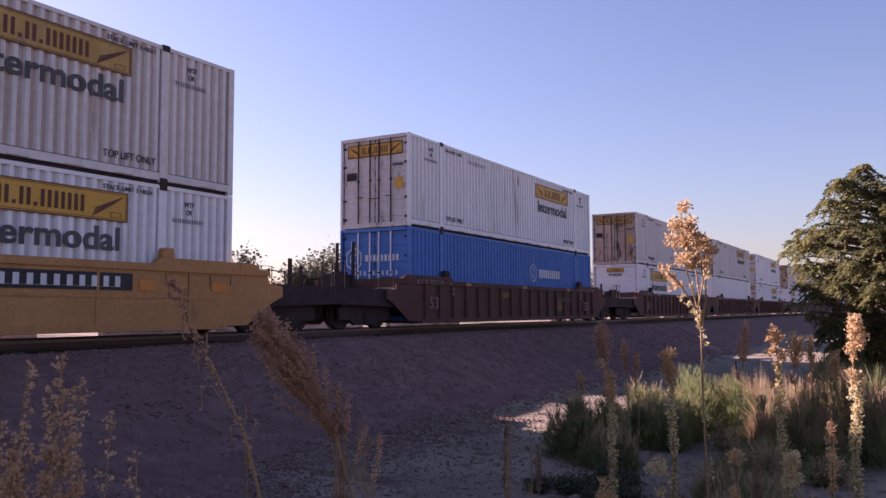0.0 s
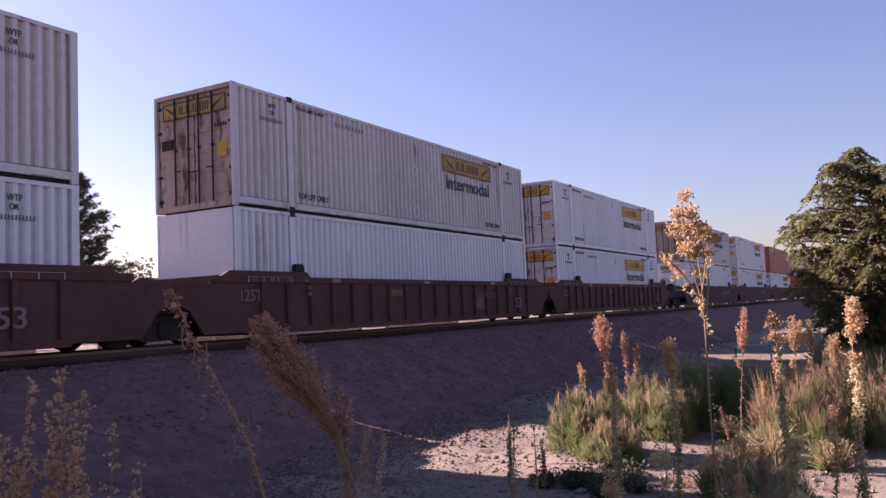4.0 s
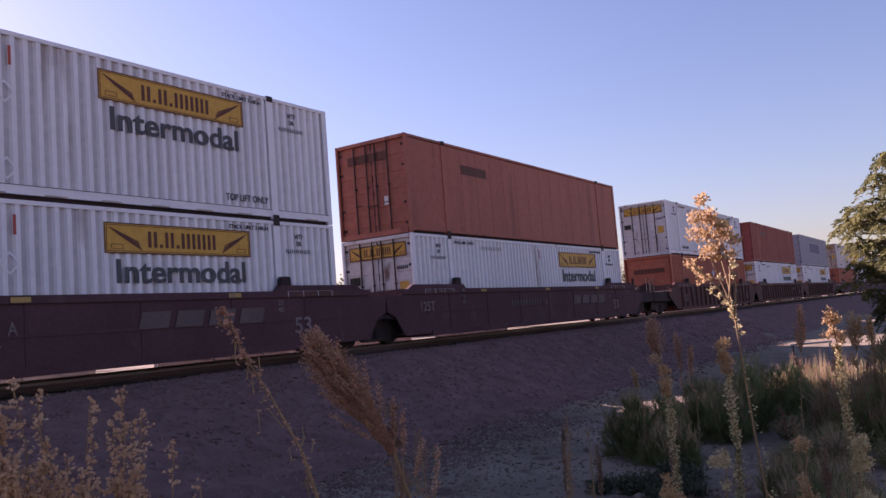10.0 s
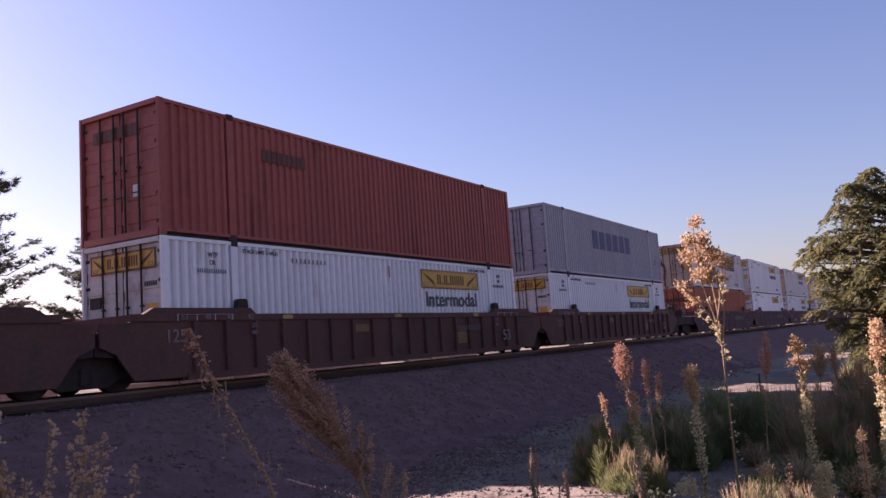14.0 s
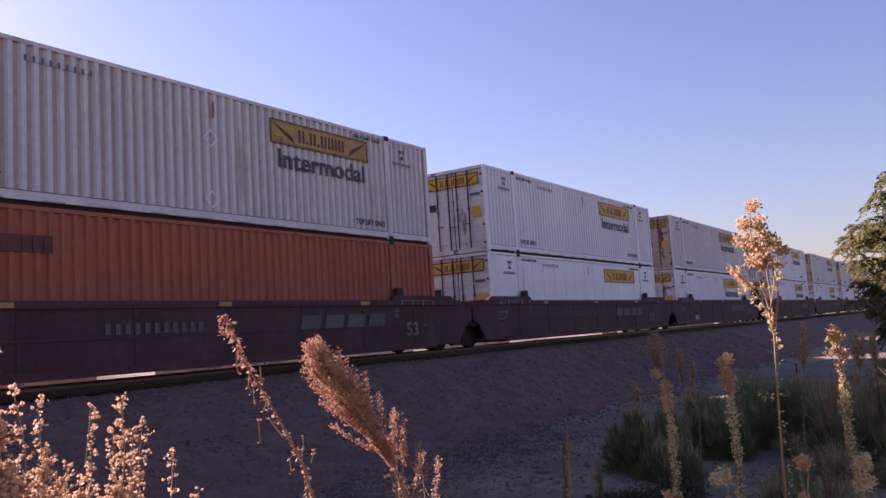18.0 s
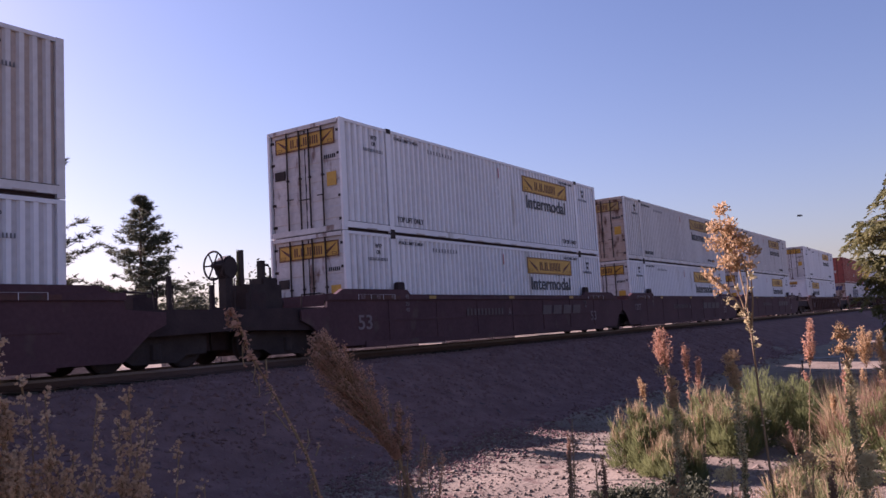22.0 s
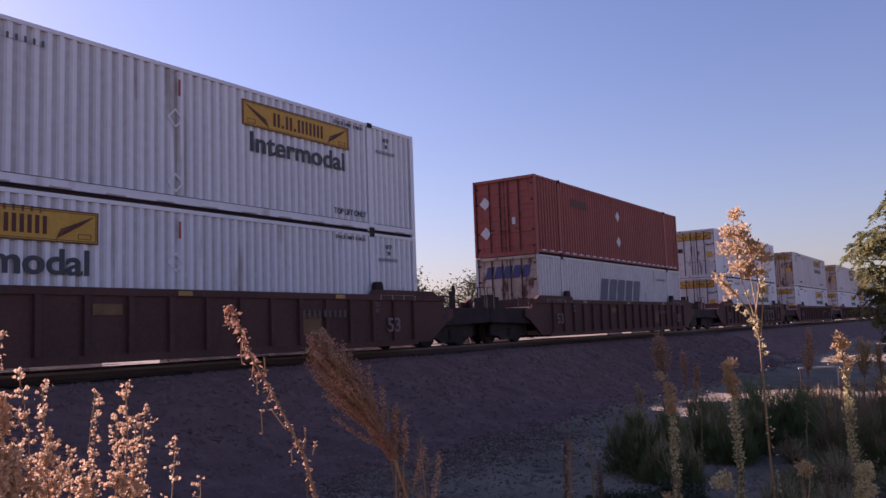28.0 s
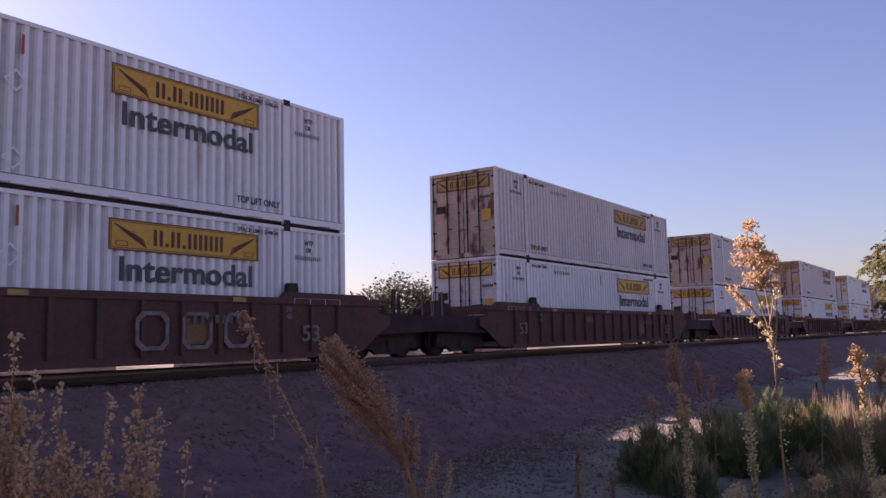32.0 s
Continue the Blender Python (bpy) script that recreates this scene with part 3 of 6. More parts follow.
def mark_white(ob, word=True, rear=True, faded=False, big_rear=True, along=9.72):
    """Yellow panels, the word below, and the small stencils of a white box."""
    y = -1.287
    panel = part("logo_panel", shared("logo_panel:%d" % faded, lambda: film(3.6, 0.58), M_yellow2 if faded else M_yellow), None, ob, "faded brownish panel with dark plain shapes" if faded else "yellow panel with dark plain shapes", at=pose(along, y, 2.04))
    part("emblem", shared("logo_shapes:", lambda: logo_shapes(3.6, 0.58), M_brown_ink), None, panel)
    if word:
        part("lettering", text_mesh("word", "Intermodal", 0.46, 3.2, M_word, 0.022), None, ob, "bold black word Intermodal", at=pose(along + 0.23, y, 1.47))
    for x in (2.25, 12.72):
        part("stencil", text_mesh("tlo", "TOP LIFT ONLY", 0.15, 1.25, M_ink, 0.006), None, ob, at=pose(x, y, 0.36))
    for x in (2.25, 12.75):
        part("stencil", text_mesh("sl3", "STACK LIMIT 3 HIGH", 0.09, 1.15, M_ink, 0.006), None, ob, at=pose(x, y, 2.66))
    for x in (1.2, 14.75):
        part("stencil", text_mesh("wtp", "WTP", 0.12, 0.28, M_ink, 0.006), None, ob, at=pose(x, y, 2.5))
        part("stencil", text_mesh("or", "OR", 0.11, 0.17, M_ink, 0.006), None, ob, at=pose(x + 0.05, y, 2.34))
        part("stencil", shared("stencil_bars:", lambda: bars(0.85, 0.085, 13, 0.4), M_greyink), None, ob, at=pose(x - 0.3, y, 2.17))
    part("stencil", shared("code_bars:", lambda: bars(1.4, 0.11, 9, 0.28), M_greyink), None, ob, at=pose(3.9, y, 2.52))
    part("stripe", shared("stripe:", lambda: film(0.05, 0.34), M_stripe), None, ob, at=pose(8.03, y, 2.3))
    part("placard_holder", shared("placard_holder:", lambda: diamond_ring(0.2, 0.045), M_plate), None, ob, "empty diamond placard holder", at=pose(7.95, y, 0.5))
    part("placard_holder", shared("placard_holder:", lambda: diamond_ring(0.2, 0.045), M_plate), None, ob, "empty diamond placard holder", at=pose(7.95, y, 1.82))
    if rear:
        w = 2.1 if big_rear else 1.0
        turn = pose(0.028, w / 2, 2.27 if big_rear else 2.45, 0, 0, -90)
        h = 0.42 if big_rear else 0.24
        panel = part("logo_panel", shared("rear_logo:%.1f%d" % (w, faded), lambda: film(w, h), M_yellow2 if faded else M_yellow), None, ob, "yellow panel with dark plain shapes", at=turn)
        part("emblem", shared("rear_shapes:%.1f" % w, lambda: logo_shapes(w, h), M_brown_ink), None, panel)
        if big_rear:
            part("warning_plate", shared("warning_plate:", lambda: film(0.32, 0.36), M_yellow), None, ob, "yellow warning plate", at=pose(0.03, -0.74, 1.18, 0, 0, -90))
            part("vent", shared("vent:", lambda: box(bmesh.new(), 0, 0.36, -0.03, 0, 0, 0.24), M_iron), None, ob, at=pose(0.03, 1.08, 1.55, 0, 0, -90))
            part("stencil", shared("door_bars:", lambda: bars(0.4, 0.1, 6), M_ink), None, ob, at=pose(0.03, -0.68, 1.9, 0, 0, -90))
        else:
            part("stencil", shared("roll_bars:", lambda: bars(0.8, 0.13, 10), M_ink), None, ob, at=pose(0.046, 0.4, 2.25, 0, 0, -90))


def style(name):
    if name == "white":
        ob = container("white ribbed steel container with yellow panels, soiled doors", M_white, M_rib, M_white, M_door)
        mark_white(ob)
    elif name == "stained":
        ob = container("white ribbed container stained tan, with rusty doors", M_white2, M_dust, M_white2, M_door2)
        mark_white(ob, faded=True)
    elif name == "roller":
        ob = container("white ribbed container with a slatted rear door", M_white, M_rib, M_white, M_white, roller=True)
        mark_white(ob, big_rear=False, along=2.65)
    elif name == "plate":
        ob = container("white smooth plated container with a yellow panel", M_white, M_white, M_white, M_door, smooth=True, rail_h=0.12)
        mark_white(ob, word=False)
    elif name == "blue":
        ob = container("bright blue ribbed container with pale plain marks", M_blue, M_blue, M_blue, M_blue, rail_h=0.14)
        part("emblem", shared("emblem:", lambda: hexagon(0.34), M_paper), None, ob, "pale hexagonal outline", at=pose(9.4, -1.287, 1.82))
        part("emblem", shared("blue_bars:", lambda: bars(2.3, 0.34, 10), M_paper), None, ob, at=pose(10.0, -1.287, 1.65))
        part("emblem", shared("emblem:", lambda: hexagon(0.34), M_paper), None, ob, at=pose(0.028, 0.8, 1.95, 0, 0, -90))
        part("emblem", shared("blue_rear_bars:", lambda: bars(1.3, 0.2, 9), M_paper), None, ob, at=pose(0.028, 0.35, 1.86, 0, 0, -90))
        part("stencil", shared("blue_code:", lambda: bars(1.7, 0.14, 10, 0.4), M_paper), None, ob, at=pose(0.028, 0.75, 1.42, 0, 0, -90))
    elif name in ("orange", "rust"):
        ob = container("faded orange ribbed container with dark plain marks", M_orange, M_orange, M_orange, M_orange, rail_h=0.14, roller=name == "orange")
        part("emblem", shared("or_bars:", lambda: bars(1.7, 0.3, 9, 0.9), M_brown_ink), None, ob, at=pose(2.7, -1.287, 2.1))
        if name == "orange":
            part("emblem", shared("or_bars:", lambda: bars(1.7, 0.3, 9, 0.9), M_brown_ink), None, ob, at=pose(12.05, -1.287, 1.72))
        if name == "orange":
            part("placard", shared("placard_big:", lambda: diamond(0.24), M_paper), None, ob, "white diamond placard", at=pose(8.0, -1.287, 1.95))
        if name == "orange":
            part("placard_cord", shared("placard_cord:", lambda: film(0.025, 0.5), M_paper), None, ob, at=pose(7.99, -1.287, 2.2))
        part("emblem", shared("or_rear_bars:", lambda: bars(1.7, 0.24, 9, 0.9), M_brown_ink), None, ob, at=pose(0.028, 0.8, 2.0, 0, 0, -90))
        part("placard", shared("placard_big:", lambda: diamond(0.24), M_paper), None, ob, "white diamond placard", at=pose(0.028, 0.85, 1.05, 0, 0, -90))
    elif name in ("red", "maroon"):
        ob = container("faded orange-red plated container with dark marks" if name == "red" else "dull red-brown ribbed container with faded dark marks", *[M_faded if name == "red" else M_red] * 4, rail_h=0.14, smooth=name == "red")
        part("emblem", shared("red_bars:", lambda: bars(1.6, 0.3, 9, 0.9), M_brown_ink), None, ob, at=pose(3.0, -1.287, 2.0))
        part("emblem", shared("red_rear_bars:", lambda: bars(1.5, 0.26, 9, 0.9), M_brown_ink), None, ob, at=pose(0.028, 0.9, 2.25, 0, 0, -90))
        part("placard", shared("placard_sq:", lambda: film(0.14, 0.26), M_paper), None, ob, "white document plate", at=pose(0.028, -0.4, 0.9, 0, 0, -90))
    elif name == "diamonds":
        ob = container("dull red ribbed container with white diamond placards", M_red, M_red, M_red, M_red, rail_h=0.16)
        part("emblem", shared("red_bars:", lambda: bars(1.6, 0.3, 9, 0.9), M_brown_ink), None, ob, at=pose(3.0, -1.287, 2.02))
        for z in (0.95, 2.08):
            part("placard", shared("placard_big:", lambda: diamond(0.24), M_paper), None, ob, "white diamond placard", at=pose(7.9, -1.287, z))
            part("placard", shared("placard_big:", lambda: diamond(0.24), M_paper), None, ob, at=pose(0.028, 0.82, z - 0.05, 0, 0, -90))
        for k in range(24):
            part("reflector", shared("reflector:", lambda: film(0.34, 0.05), M_paper), None, ob, at=pose(0.4 + k * 0.65, -1.3, 0.13))
        part("document_plate", shared("placard_sq:", lambda: film(0.14, 0.26), M_paper), None, ob, at=pose(0.028, -0.3, 1.15, 0, 0, -90))
    elif name == "grey":
        ob = container("slate grey ribbed container with indigo plain marks", M_grey, M_grey, M_grey, M_grey, rail_h=0.16)
        part("emblem", shared("grey_bars:", lambda: bars(5.6, 0.85, 6, 0.72), M_lav), None, ob, at=pose(5.4, -1.287, 1.35))
        part("stencil", text_mesh("53", "53", 0.3, 0.4, M_greyink, 0.01), None, ob, at=pose(14.9, -1.287, 1.0))
    else:
        ob = container("dirty pale grey ribbed container with slanted dark marks", M_white2, M_white2, M_white2, M_door2, rail_h=0.14)
        slanted(ob, 4.7, 0.9, 5, M_slate, pose(5.5, -1.287, 1.3), "slanted grey-blue plain shape")
        slanted(ob, 1.9, 0.45, 5, M_lav, pose(0.028, 0.95, 2.1, 0, 0, -90))
        part("stencil", shared("code_bars:", lambda: bars(1.4, 0.11, 9, 0.28), M_greyink), None, ob, at=pose(12.5, -1.287, 2.3))
    return ob


def hexagon(r):
    bm = bmesh.new()
    for i in range(6):
        a, b = math.pi / 3 * i + math.pi / 6, math.pi / 3 * (i + 1) + math.pi / 6
        for r0, r1 in ((r, r * 0.88), (r * 0.5, r * 0.4)):
            v = [bm.verts.new((q * math.cos(t), -0.008, q * 1.15 * math.sin(t))) for q, t in ((r0, a), (r0, b), (r1, b), (r1, a))]
            bm.faces.new(v)
    return bm


SLANT = ((0, 0), (0.8, 0), (0.8, 1), (0, 1))


def slanted(parent, w, h, n, mat, m, label=""):
    """A row of n leaning plain shapes in place of a brand's name, each a part."""
    step = w / n
    for i in range(n):
        def make():
            return prism(bmesh.new(), [(x * step + 0.3 * z * h, z * h) for x, z in SLANT], -0.008, 0)
        part("emblem", shared("slant:%.2f%.2f%s" % (step, h, mat.name), make, mat), None, parent, label, at=m @ pose(i * step, 0, 0))


# ---- well cars ----
def truck(car, x):
    """A two-axle truck with side frames, springs and wheelsets, centred at x."""
    tr = part("truck", shared("bolster:", lambda: box(bmesh.new(), -0.2, 0.2, -0.95, 0.95, 0.38, 0.72), M_iron), None, car, at=pose(x, 0, 0))

    def frame_bm():
        return prism(bmesh.new(), [(-1.25, 0.26), (-0.75, 0.26), (-0.5, 0.12), (0.5, 0.12), (0.75, 0.26), (1.25, 0.26), (1.25, 0.6), (0.7, 0.82), (-0.7, 0.82), (-1.25, 0.6)], -0.06, 0.06)

    def wheel_bm():
        bm = bmesh.new()
        tube(bm, [(0, -0.07, 0), (0, -0.05, 0), (0, 0.05, 0), (0, 0.07, 0)], [0.38, 0.42, 0.42, 0.45], 24)
        tube(bm, [(0, -0.14, 0), (0, -0.07, 0)], [0.11, 0.13], 12)
        return bm
    for s in (-1, 1):
        part("side_frame", shared("side_frame:", frame_bm, M_iron), None, tr, at=pose(0, s * 1.02, 0))
        for w in (-0.89, 0.89):
            part("wheel", shared("wheel:", wheel_bm, M_iron), None, tr, at=pose(w, s * 0.78, 0.42, 0, 0, 180 if s > 0 else 0))
        part("spring", shared("spring:", lambda: tube(bmesh.new(), [(0, 0, 0.2), (0, 0, 0.5)], [0.13, 0.13], 10), M_iron), None, tr, at=pose(0, s * 1.05, 0))
    for w in (-0.89, 0.89):
        part("axle", shared("axle:", lambda: tube(bmesh.new(), [(0, -1.05, 0.42), (0, 1.05, 0.42)], [0.075, 0.075], 10), M_iron), None, tr, at=pose(w, 0, 0))


def brake_gear(plat, reach, y, z, wheels):
    """A hand brake at a platform's end: a stand, a lumpy gear housing and one or two spoked wheels. z: the wheel's hub."""
    x = -reach + 0.34
    stand = part("brake_stand", box(box(bmesh.new(), x - 0.09, x + 0.09, y - 0.12, y + 0.12, 1.1, z - 0.1), x - 0.2, x + 0.26, y - 0.2, y + 0.2, 1.13, 1.22), M_iron, plat)
    housing = prism(bmesh.new(), [(-0.18, -0.22), (0.02, -0.34), (0.2, -0.26), (0.27, -0.02), (0.17, 0.12), (0.12, 0.22), (-0.05, 0.2), (-0.2, 0.04)], -0.15, 0.15)
    bmesh.ops.bevel(housing, geom=housing.edges[:], offset=0.04, segments=2, affect='EDGES')
    tube(housing, [(-0.3, 0, 0), (-0.12, 0, 0)], [0.07, 0.13], 10)
    part("gear_housing", housing, M_iron, stand, at=pose(x, y, z))
    for i in range(wheels):
        bm = bmesh.new()
        n, rad = 24, 0.31
        pts = [(0, rad * math.cos(2 * math.pi * j / n), rad * math.sin(2 * math.pi * j / n)) for j in range(n + 1)]
        tube(bm, pts, [0.024] * (n + 1), 6)
        for j in range(0, n, 4):
            tube(bm, [(0, 0, 0), pts[j]], [0.018, 0.018], 5)
        tube(bm, [(-0.03, 0, 0), (0.03, 0, 0)], [0.06, 0.06], 8)
        part("brake_wheel", bm, M_iron, stand, at=pose(x - 0.32 + 0.74 * i, y, z - 0.02))


def well_car(look_name, gap_l, gap_r, joint_l, joint_r, gear):
    """A depressed well between two end platforms. joint: the end rests on a truck shared with the next well. gear: the end with a hand brake, its height and its wheels."""
    jr_c = bool(joint_l and joint_r)
    paint, label, ribbed = {
        "yellow": (M_car_yellow, "weathered yellow double-stack well car with dark lettering strip", False),
        "ribbed": (M_car_brown, "oxide-brown well car with ribbed sides, dusty", True),
        "smooth": (M_car_dark, "dark maroon well car with smooth plate sides", False)}[look_name]
    car = tagged(new("well_car"), label, "railway wagon", group="wagons of the train")
    k = look_name
    # how far the side walls reach past the well at either end, and how far they keep their full depth
    free, deep = (1.9, 0.95) if look_name == "smooth" else (1.5, 0.3)
    el, er = (gap_l / 2 - 0.04 if joint_l else free), (gap_r / 2 - 0.04 if joint_r else free)
    fl, fr = (el - 0.75 if joint_l else deep), (er - 0.75 if joint_r else deep)
    for s in (-1, 1):
        y0, y1 = (-1.5, -1.44) if s < 0 else (1.44, 1.5)

        def wall():
            return prism(bmesh.new(), [(-el, 0.86), (-el + 0.35, 0.72), (-fl, 0.2), (CL + fr, 0.2), (CL + er - 0.35, 0.72), (CL + er, 0.86), (CL + er, 1.29 if joint_r else 1.1), (CL + 1.02, 1.31 if joint_r else 1.16), (CL + 0.98, 1.33), (-0.98, 1.33), (-1.02, 1.31 if joint_l else 1.16), (-el, 1.29 if joint_l else 1.1)], y0, y1)
        part("side_wall", shared("side_wall:%s%d%.2f%.2f%d%d" % (k, s, el, er, joint_l, joint_r), wall, paint), None, car)
        part("top_chord", shared("top_chord:%s%d" % (k, s), lambda: box(bmesh.new(), -1.0, CL + 1.0, y0 - 0.05, y1 + 0.05, 1.33, 1.47), paint), None, car)
        part("bottom_sill", shared("bottom_sill:%s%d" % (k, s), lambda: box(bmesh.new(), 0.35, CL - 0.35, y0 - 0.04, y1 + 0.03, 0.14, 0.28), paint), None, car)

        def hump():
            bm = prism(bmesh.new(), [(-0.7, 1.472), (2.35, 1.472), (2.2, 1.6), (-0.45, 1.6)], y0 - 0.03, y1 + 0.03)
            return bm
        part("guide_rail", shared("guide_rail:%s%d" % (k, s), hump, paint), None, car)
        part("guide_rail", shared("guide_rail:%s%d" % (k, s), hump, paint), None, car, at=pose(CL, 0, 0, 0, 0, 180) @ Matrix.Diagonal((1, -1, 1, 1)))
        for x in POSTS:
            part("guide_block", shared("guide_block:" + k, lambda: prism(bmesh.new(), [(-0.16, 0), (0.16, 0), (0.14, 0.16), (0.1, 0.2), (-0.1, 0.2), (-0.14, 0.16)], -0.07, 0.07), paint if k == "yellow" else M_grime), None, car, at=pose(x, s * 1.44, 1.605))
        if ribbed:
            for i in range(18):
                x = 0.55 + i * (CL - 1.1) / 17
                part("rib", shared("rib:" + k, lambda: box(bmesh.new(), -0.055, 0.055, -0.06, 0.06, 0.285, 1.325), paint), None, car, at=pose(x, s * 1.53, 0))
        else:
            part("seam", shared("seam:%s" % k, lambda: box(bmesh.new(), 0.2, CL - 0.2, -0.012, 0.012, 0, 0.05), paint), None, car, at=pose(0, s * 1.505, 0.78))
            for i in range(7):
                part("rib", shared("ribflat:" + k, lambda: box(bmesh.new(), -0.03, 0.03, -0.012, 0.012, 0.285, 1.325), paint), None, car, at=pose(1.4 + i * (CL - 2.8) / 6, s * 1.505, 0))
    part("well_floor", shared("well_floor:" + k, lambda: box(bmesh.new(), 0.3, CL - 0.3, -1.43, 1.43, 0.13, 0.2), paint), None, car)
    for end, gap, joint in ((-1, gap_l, joint_l), (1, gap_r, joint_r)):
        reach = gap / 2 - 0.005
        flip = pose(0, 0, 0) if end < 0 else pose(CL, 0, 0, 0, 0, 180)

        def deck():
            bm = bmesh.new()
            box(bm, -reach + 0.02, 0.1, -0.55, 0.55, 0.3, 0.8)
            prism(bm, [(-reach, 0.7), (-0.75, 0.62), (0.2, 0.3), (0.32, 0.3), (0.32, 1.25), (-0.4, 1.25), (-0.9, 1.17), (-reach, 1.14)], -1.4, 1.4)
            return bm
        plat = part("end_platform", shared("end_platform:%.2f" % reach, deck, M_grime), None, car, at=flip)
        part("bulkhead", shared("bulkhead:" + k, lambda: box(bmesh.new(), -0.62, -0.5, -1.3, 1.3, 1.2, 1.5), paint), None, car, at=flip)
        if not joint:
            truck(car, -1.95 if end < 0 else CL + 1.95)
            part("coupler", shared("coupler:%.2f" % gap, lambda: prism(bmesh.new(), [(-gap / 2 - 0.02, 0.78), (-reach, 0.74), (-reach, 0.98), (-gap / 2 - 0.02, 0.94)], -0.16, 0.16), M_iron), None, plat)
            for s in (-1, 1):
                part("grab_iron", shared("grab_iron:%.2f" % reach, lambda: tube(bmesh.new(), [(-reach + 0.06, 0, 1.1), (-reach + 0.06, 0, 1.8), (-reach + 0.5, 0, 1.8), (-reach + 0.5, 0, 1.1)], [0.018] * 4, 6), M_iron), None, plat, at=pose(0, s * 1.3, 0))
            if end == gear[0]:
                brake_gear(plat, reach, end * 0.7, gear[1], gear[2])
            if end == gear[0] and gear[1] > 2:
                # the tall control stand beside the brake: stepped valve bodies, two posts and a looped pipe
                part("valve_stand", box(box(bmesh.new(), -reach + 0.72, -1.95, -0.95, -0.4, 1.12, 1.72), -reach + 1.3, -2.05, -0.9, -0.45, 1.72, 1.88), M_iron, plat)
                part("post", box(bmesh.new(), -reach + 0.72, -reach + 0.8, -0.8, -0.72, 1.7, 2.5), M_iron, plat)
                part("post", box(bmesh.new(), -reach + 1.28, -reach + 1.4, -0.85, -0.7, 1.7, 2.28), M_iron, plat)
                part("looped_pipe", tube(bmesh.new(), [(-2.35, -0.7, 1.7), (-2.35, -0.7, 2.12), (-2.28, -0.7, 2.2), (-2.12, -0.7, 2.2), (-2.05, -0.7, 2.12), (-2.05, -0.7, 1.7)], [0.03] * 6, 6), M_iron, plat)
            if end < 0 and gap_l == 7.5 and ribbed:
                for y in (-1.2, -0.65):
                    part("mast", shared("mast:", lambda: tube(bmesh.new(), [(-2.75, 0, 1.1), (-2.75, 0, 2.42)], [0.055, 0.05], 6), M_iron), None, plat, at=pose(0, y, 0))
                    part("hooked_rod", shared("hooked_rod:", lambda: tube(bmesh.new(), [(-2.58, 0, 1.2), (-2.58, 0, 2.36), (-2.61, 0, 2.4), (-2.75, 0, 2.4)], [0.014] * 4, 5), M_iron), None, plat, at=pose(0, y, 0))
            for s in (-1.36, 1.36):
                part("handrail", shared("handrail:%.2f" % reach, lambda: tube(bmesh.new(), [(-1.75, 0, 1.12), (-1.72, 0, 1.46), (-1.1, 0, 1.5), (-0.95, 0, 1.5), (-0.93, 0, 1.15)], [0.018] * 5, 6), M_iron), None, plat, at=pose(0, s, 0))
            part("valve_box", shared("valve_box:%.2f" % reach, lambda: box(box(bmesh.new(), -reach + 0.55, -reach + 1.15, -1.1, -0.5, 1.13, 1.52), -reach + 0.65, -reach + 0.95, -1.05, -0.7, 1.52, 1.6), M_grime), None, plat)
            part("air_reservoir", shared("air_reservoir:", lambda: tube(bmesh.new(), [(-1.15, -0.1, 1.34), (-1.1, 0, 1.34), (-1.1, 0.7, 1.34), (-1.15, 0.8, 1.34)], [0.09, 0.17, 0.17, 0.09], 10), M_grime), None, plat)
            part("post", shared("end_post:%.2f" % reach, lambda: box(bmesh.new(), -reach + 1.3, -reach + 1.38, 0.9, 0.98, 1.1, 1.85), M_iron), None, plat)
            for i in range(3):
                part("step", shared("step:%.2f" % reach, lambda: box(bmesh.new(), -reach + 0.1, -reach + 0.5, -1.42, -1.38, 0, 0.035), M_iron), None, plat, at=pose(0, 0, 0.32 + 0.22 * i))
        elif end < 0:
            truck(car, -gap / 2)
    if look_name == "yellow":
        part("number_strip", shared("number_strip:", lambda: film(3.6, 0.33), M_ink), None, car, "black strip with pale bars", at=pose(9.7, -1.506, 0.92))
        part("number_marking", shared("number_bars:", lambda: bars(3.3, 0.2, 13, 0.45), M_paper), None, car, at=pose(9.85, -1.513, 0.985))
        for x in (13.45, 15.35):
            part("reflector", shared("amber_square:", lambda: film(0.42, 0.2), M_amber), None, car, "amber reflector patch", at=pose(x, -1.516, 0.93))
        part("load_marks", shared("dark_marks:", lambda: bars(2.4, 0.2, 4, 0.024, True), M_ink), None, car, "dark hanging tick marks", at=pose(14.1, -1.516, 1.08))
    else:
        if not ribbed:
            part("number_marking", shared("car_code:", lambda: bars(2.3, 0.2, 11, 0.5), M_carmark), None, car, at=pose(5.2, -1.52, 0.85))
            slanted(car, 3.3, 0.32, 4, M_carmark, pose(10.2, -1.52, 0.8))
        else:
            part("number_marking", shared("car_code2:", lambda: bars(1.6, 0.17, 9, 0.5), M_carmark), None, car, at=pose(11.2, -1.6, 0.9))
        if not ribbed:
            part("stencil", text_mesh("well_letter", "C" if jr_c else "A", 0.22, 0.17, M_code, 0.012), None, car, at=pose(7.75, -1.52, 0.82))
        if joint_l:
            part("stencil", text_mesh("c125", "125T", 0.27, 0.7, M_code, 0.012), None, car, at=pose(-0.12, -1.512, 0.9 if ribbed else 0.84))
        else:
            part("stencil", text_mesh("c53", "53", 0.37, 0.55, M_code, 0.012), None, car, at=pose(0.7 if ribbed else 0.1, -1.6 if ribbed else -1.512, 0.58))
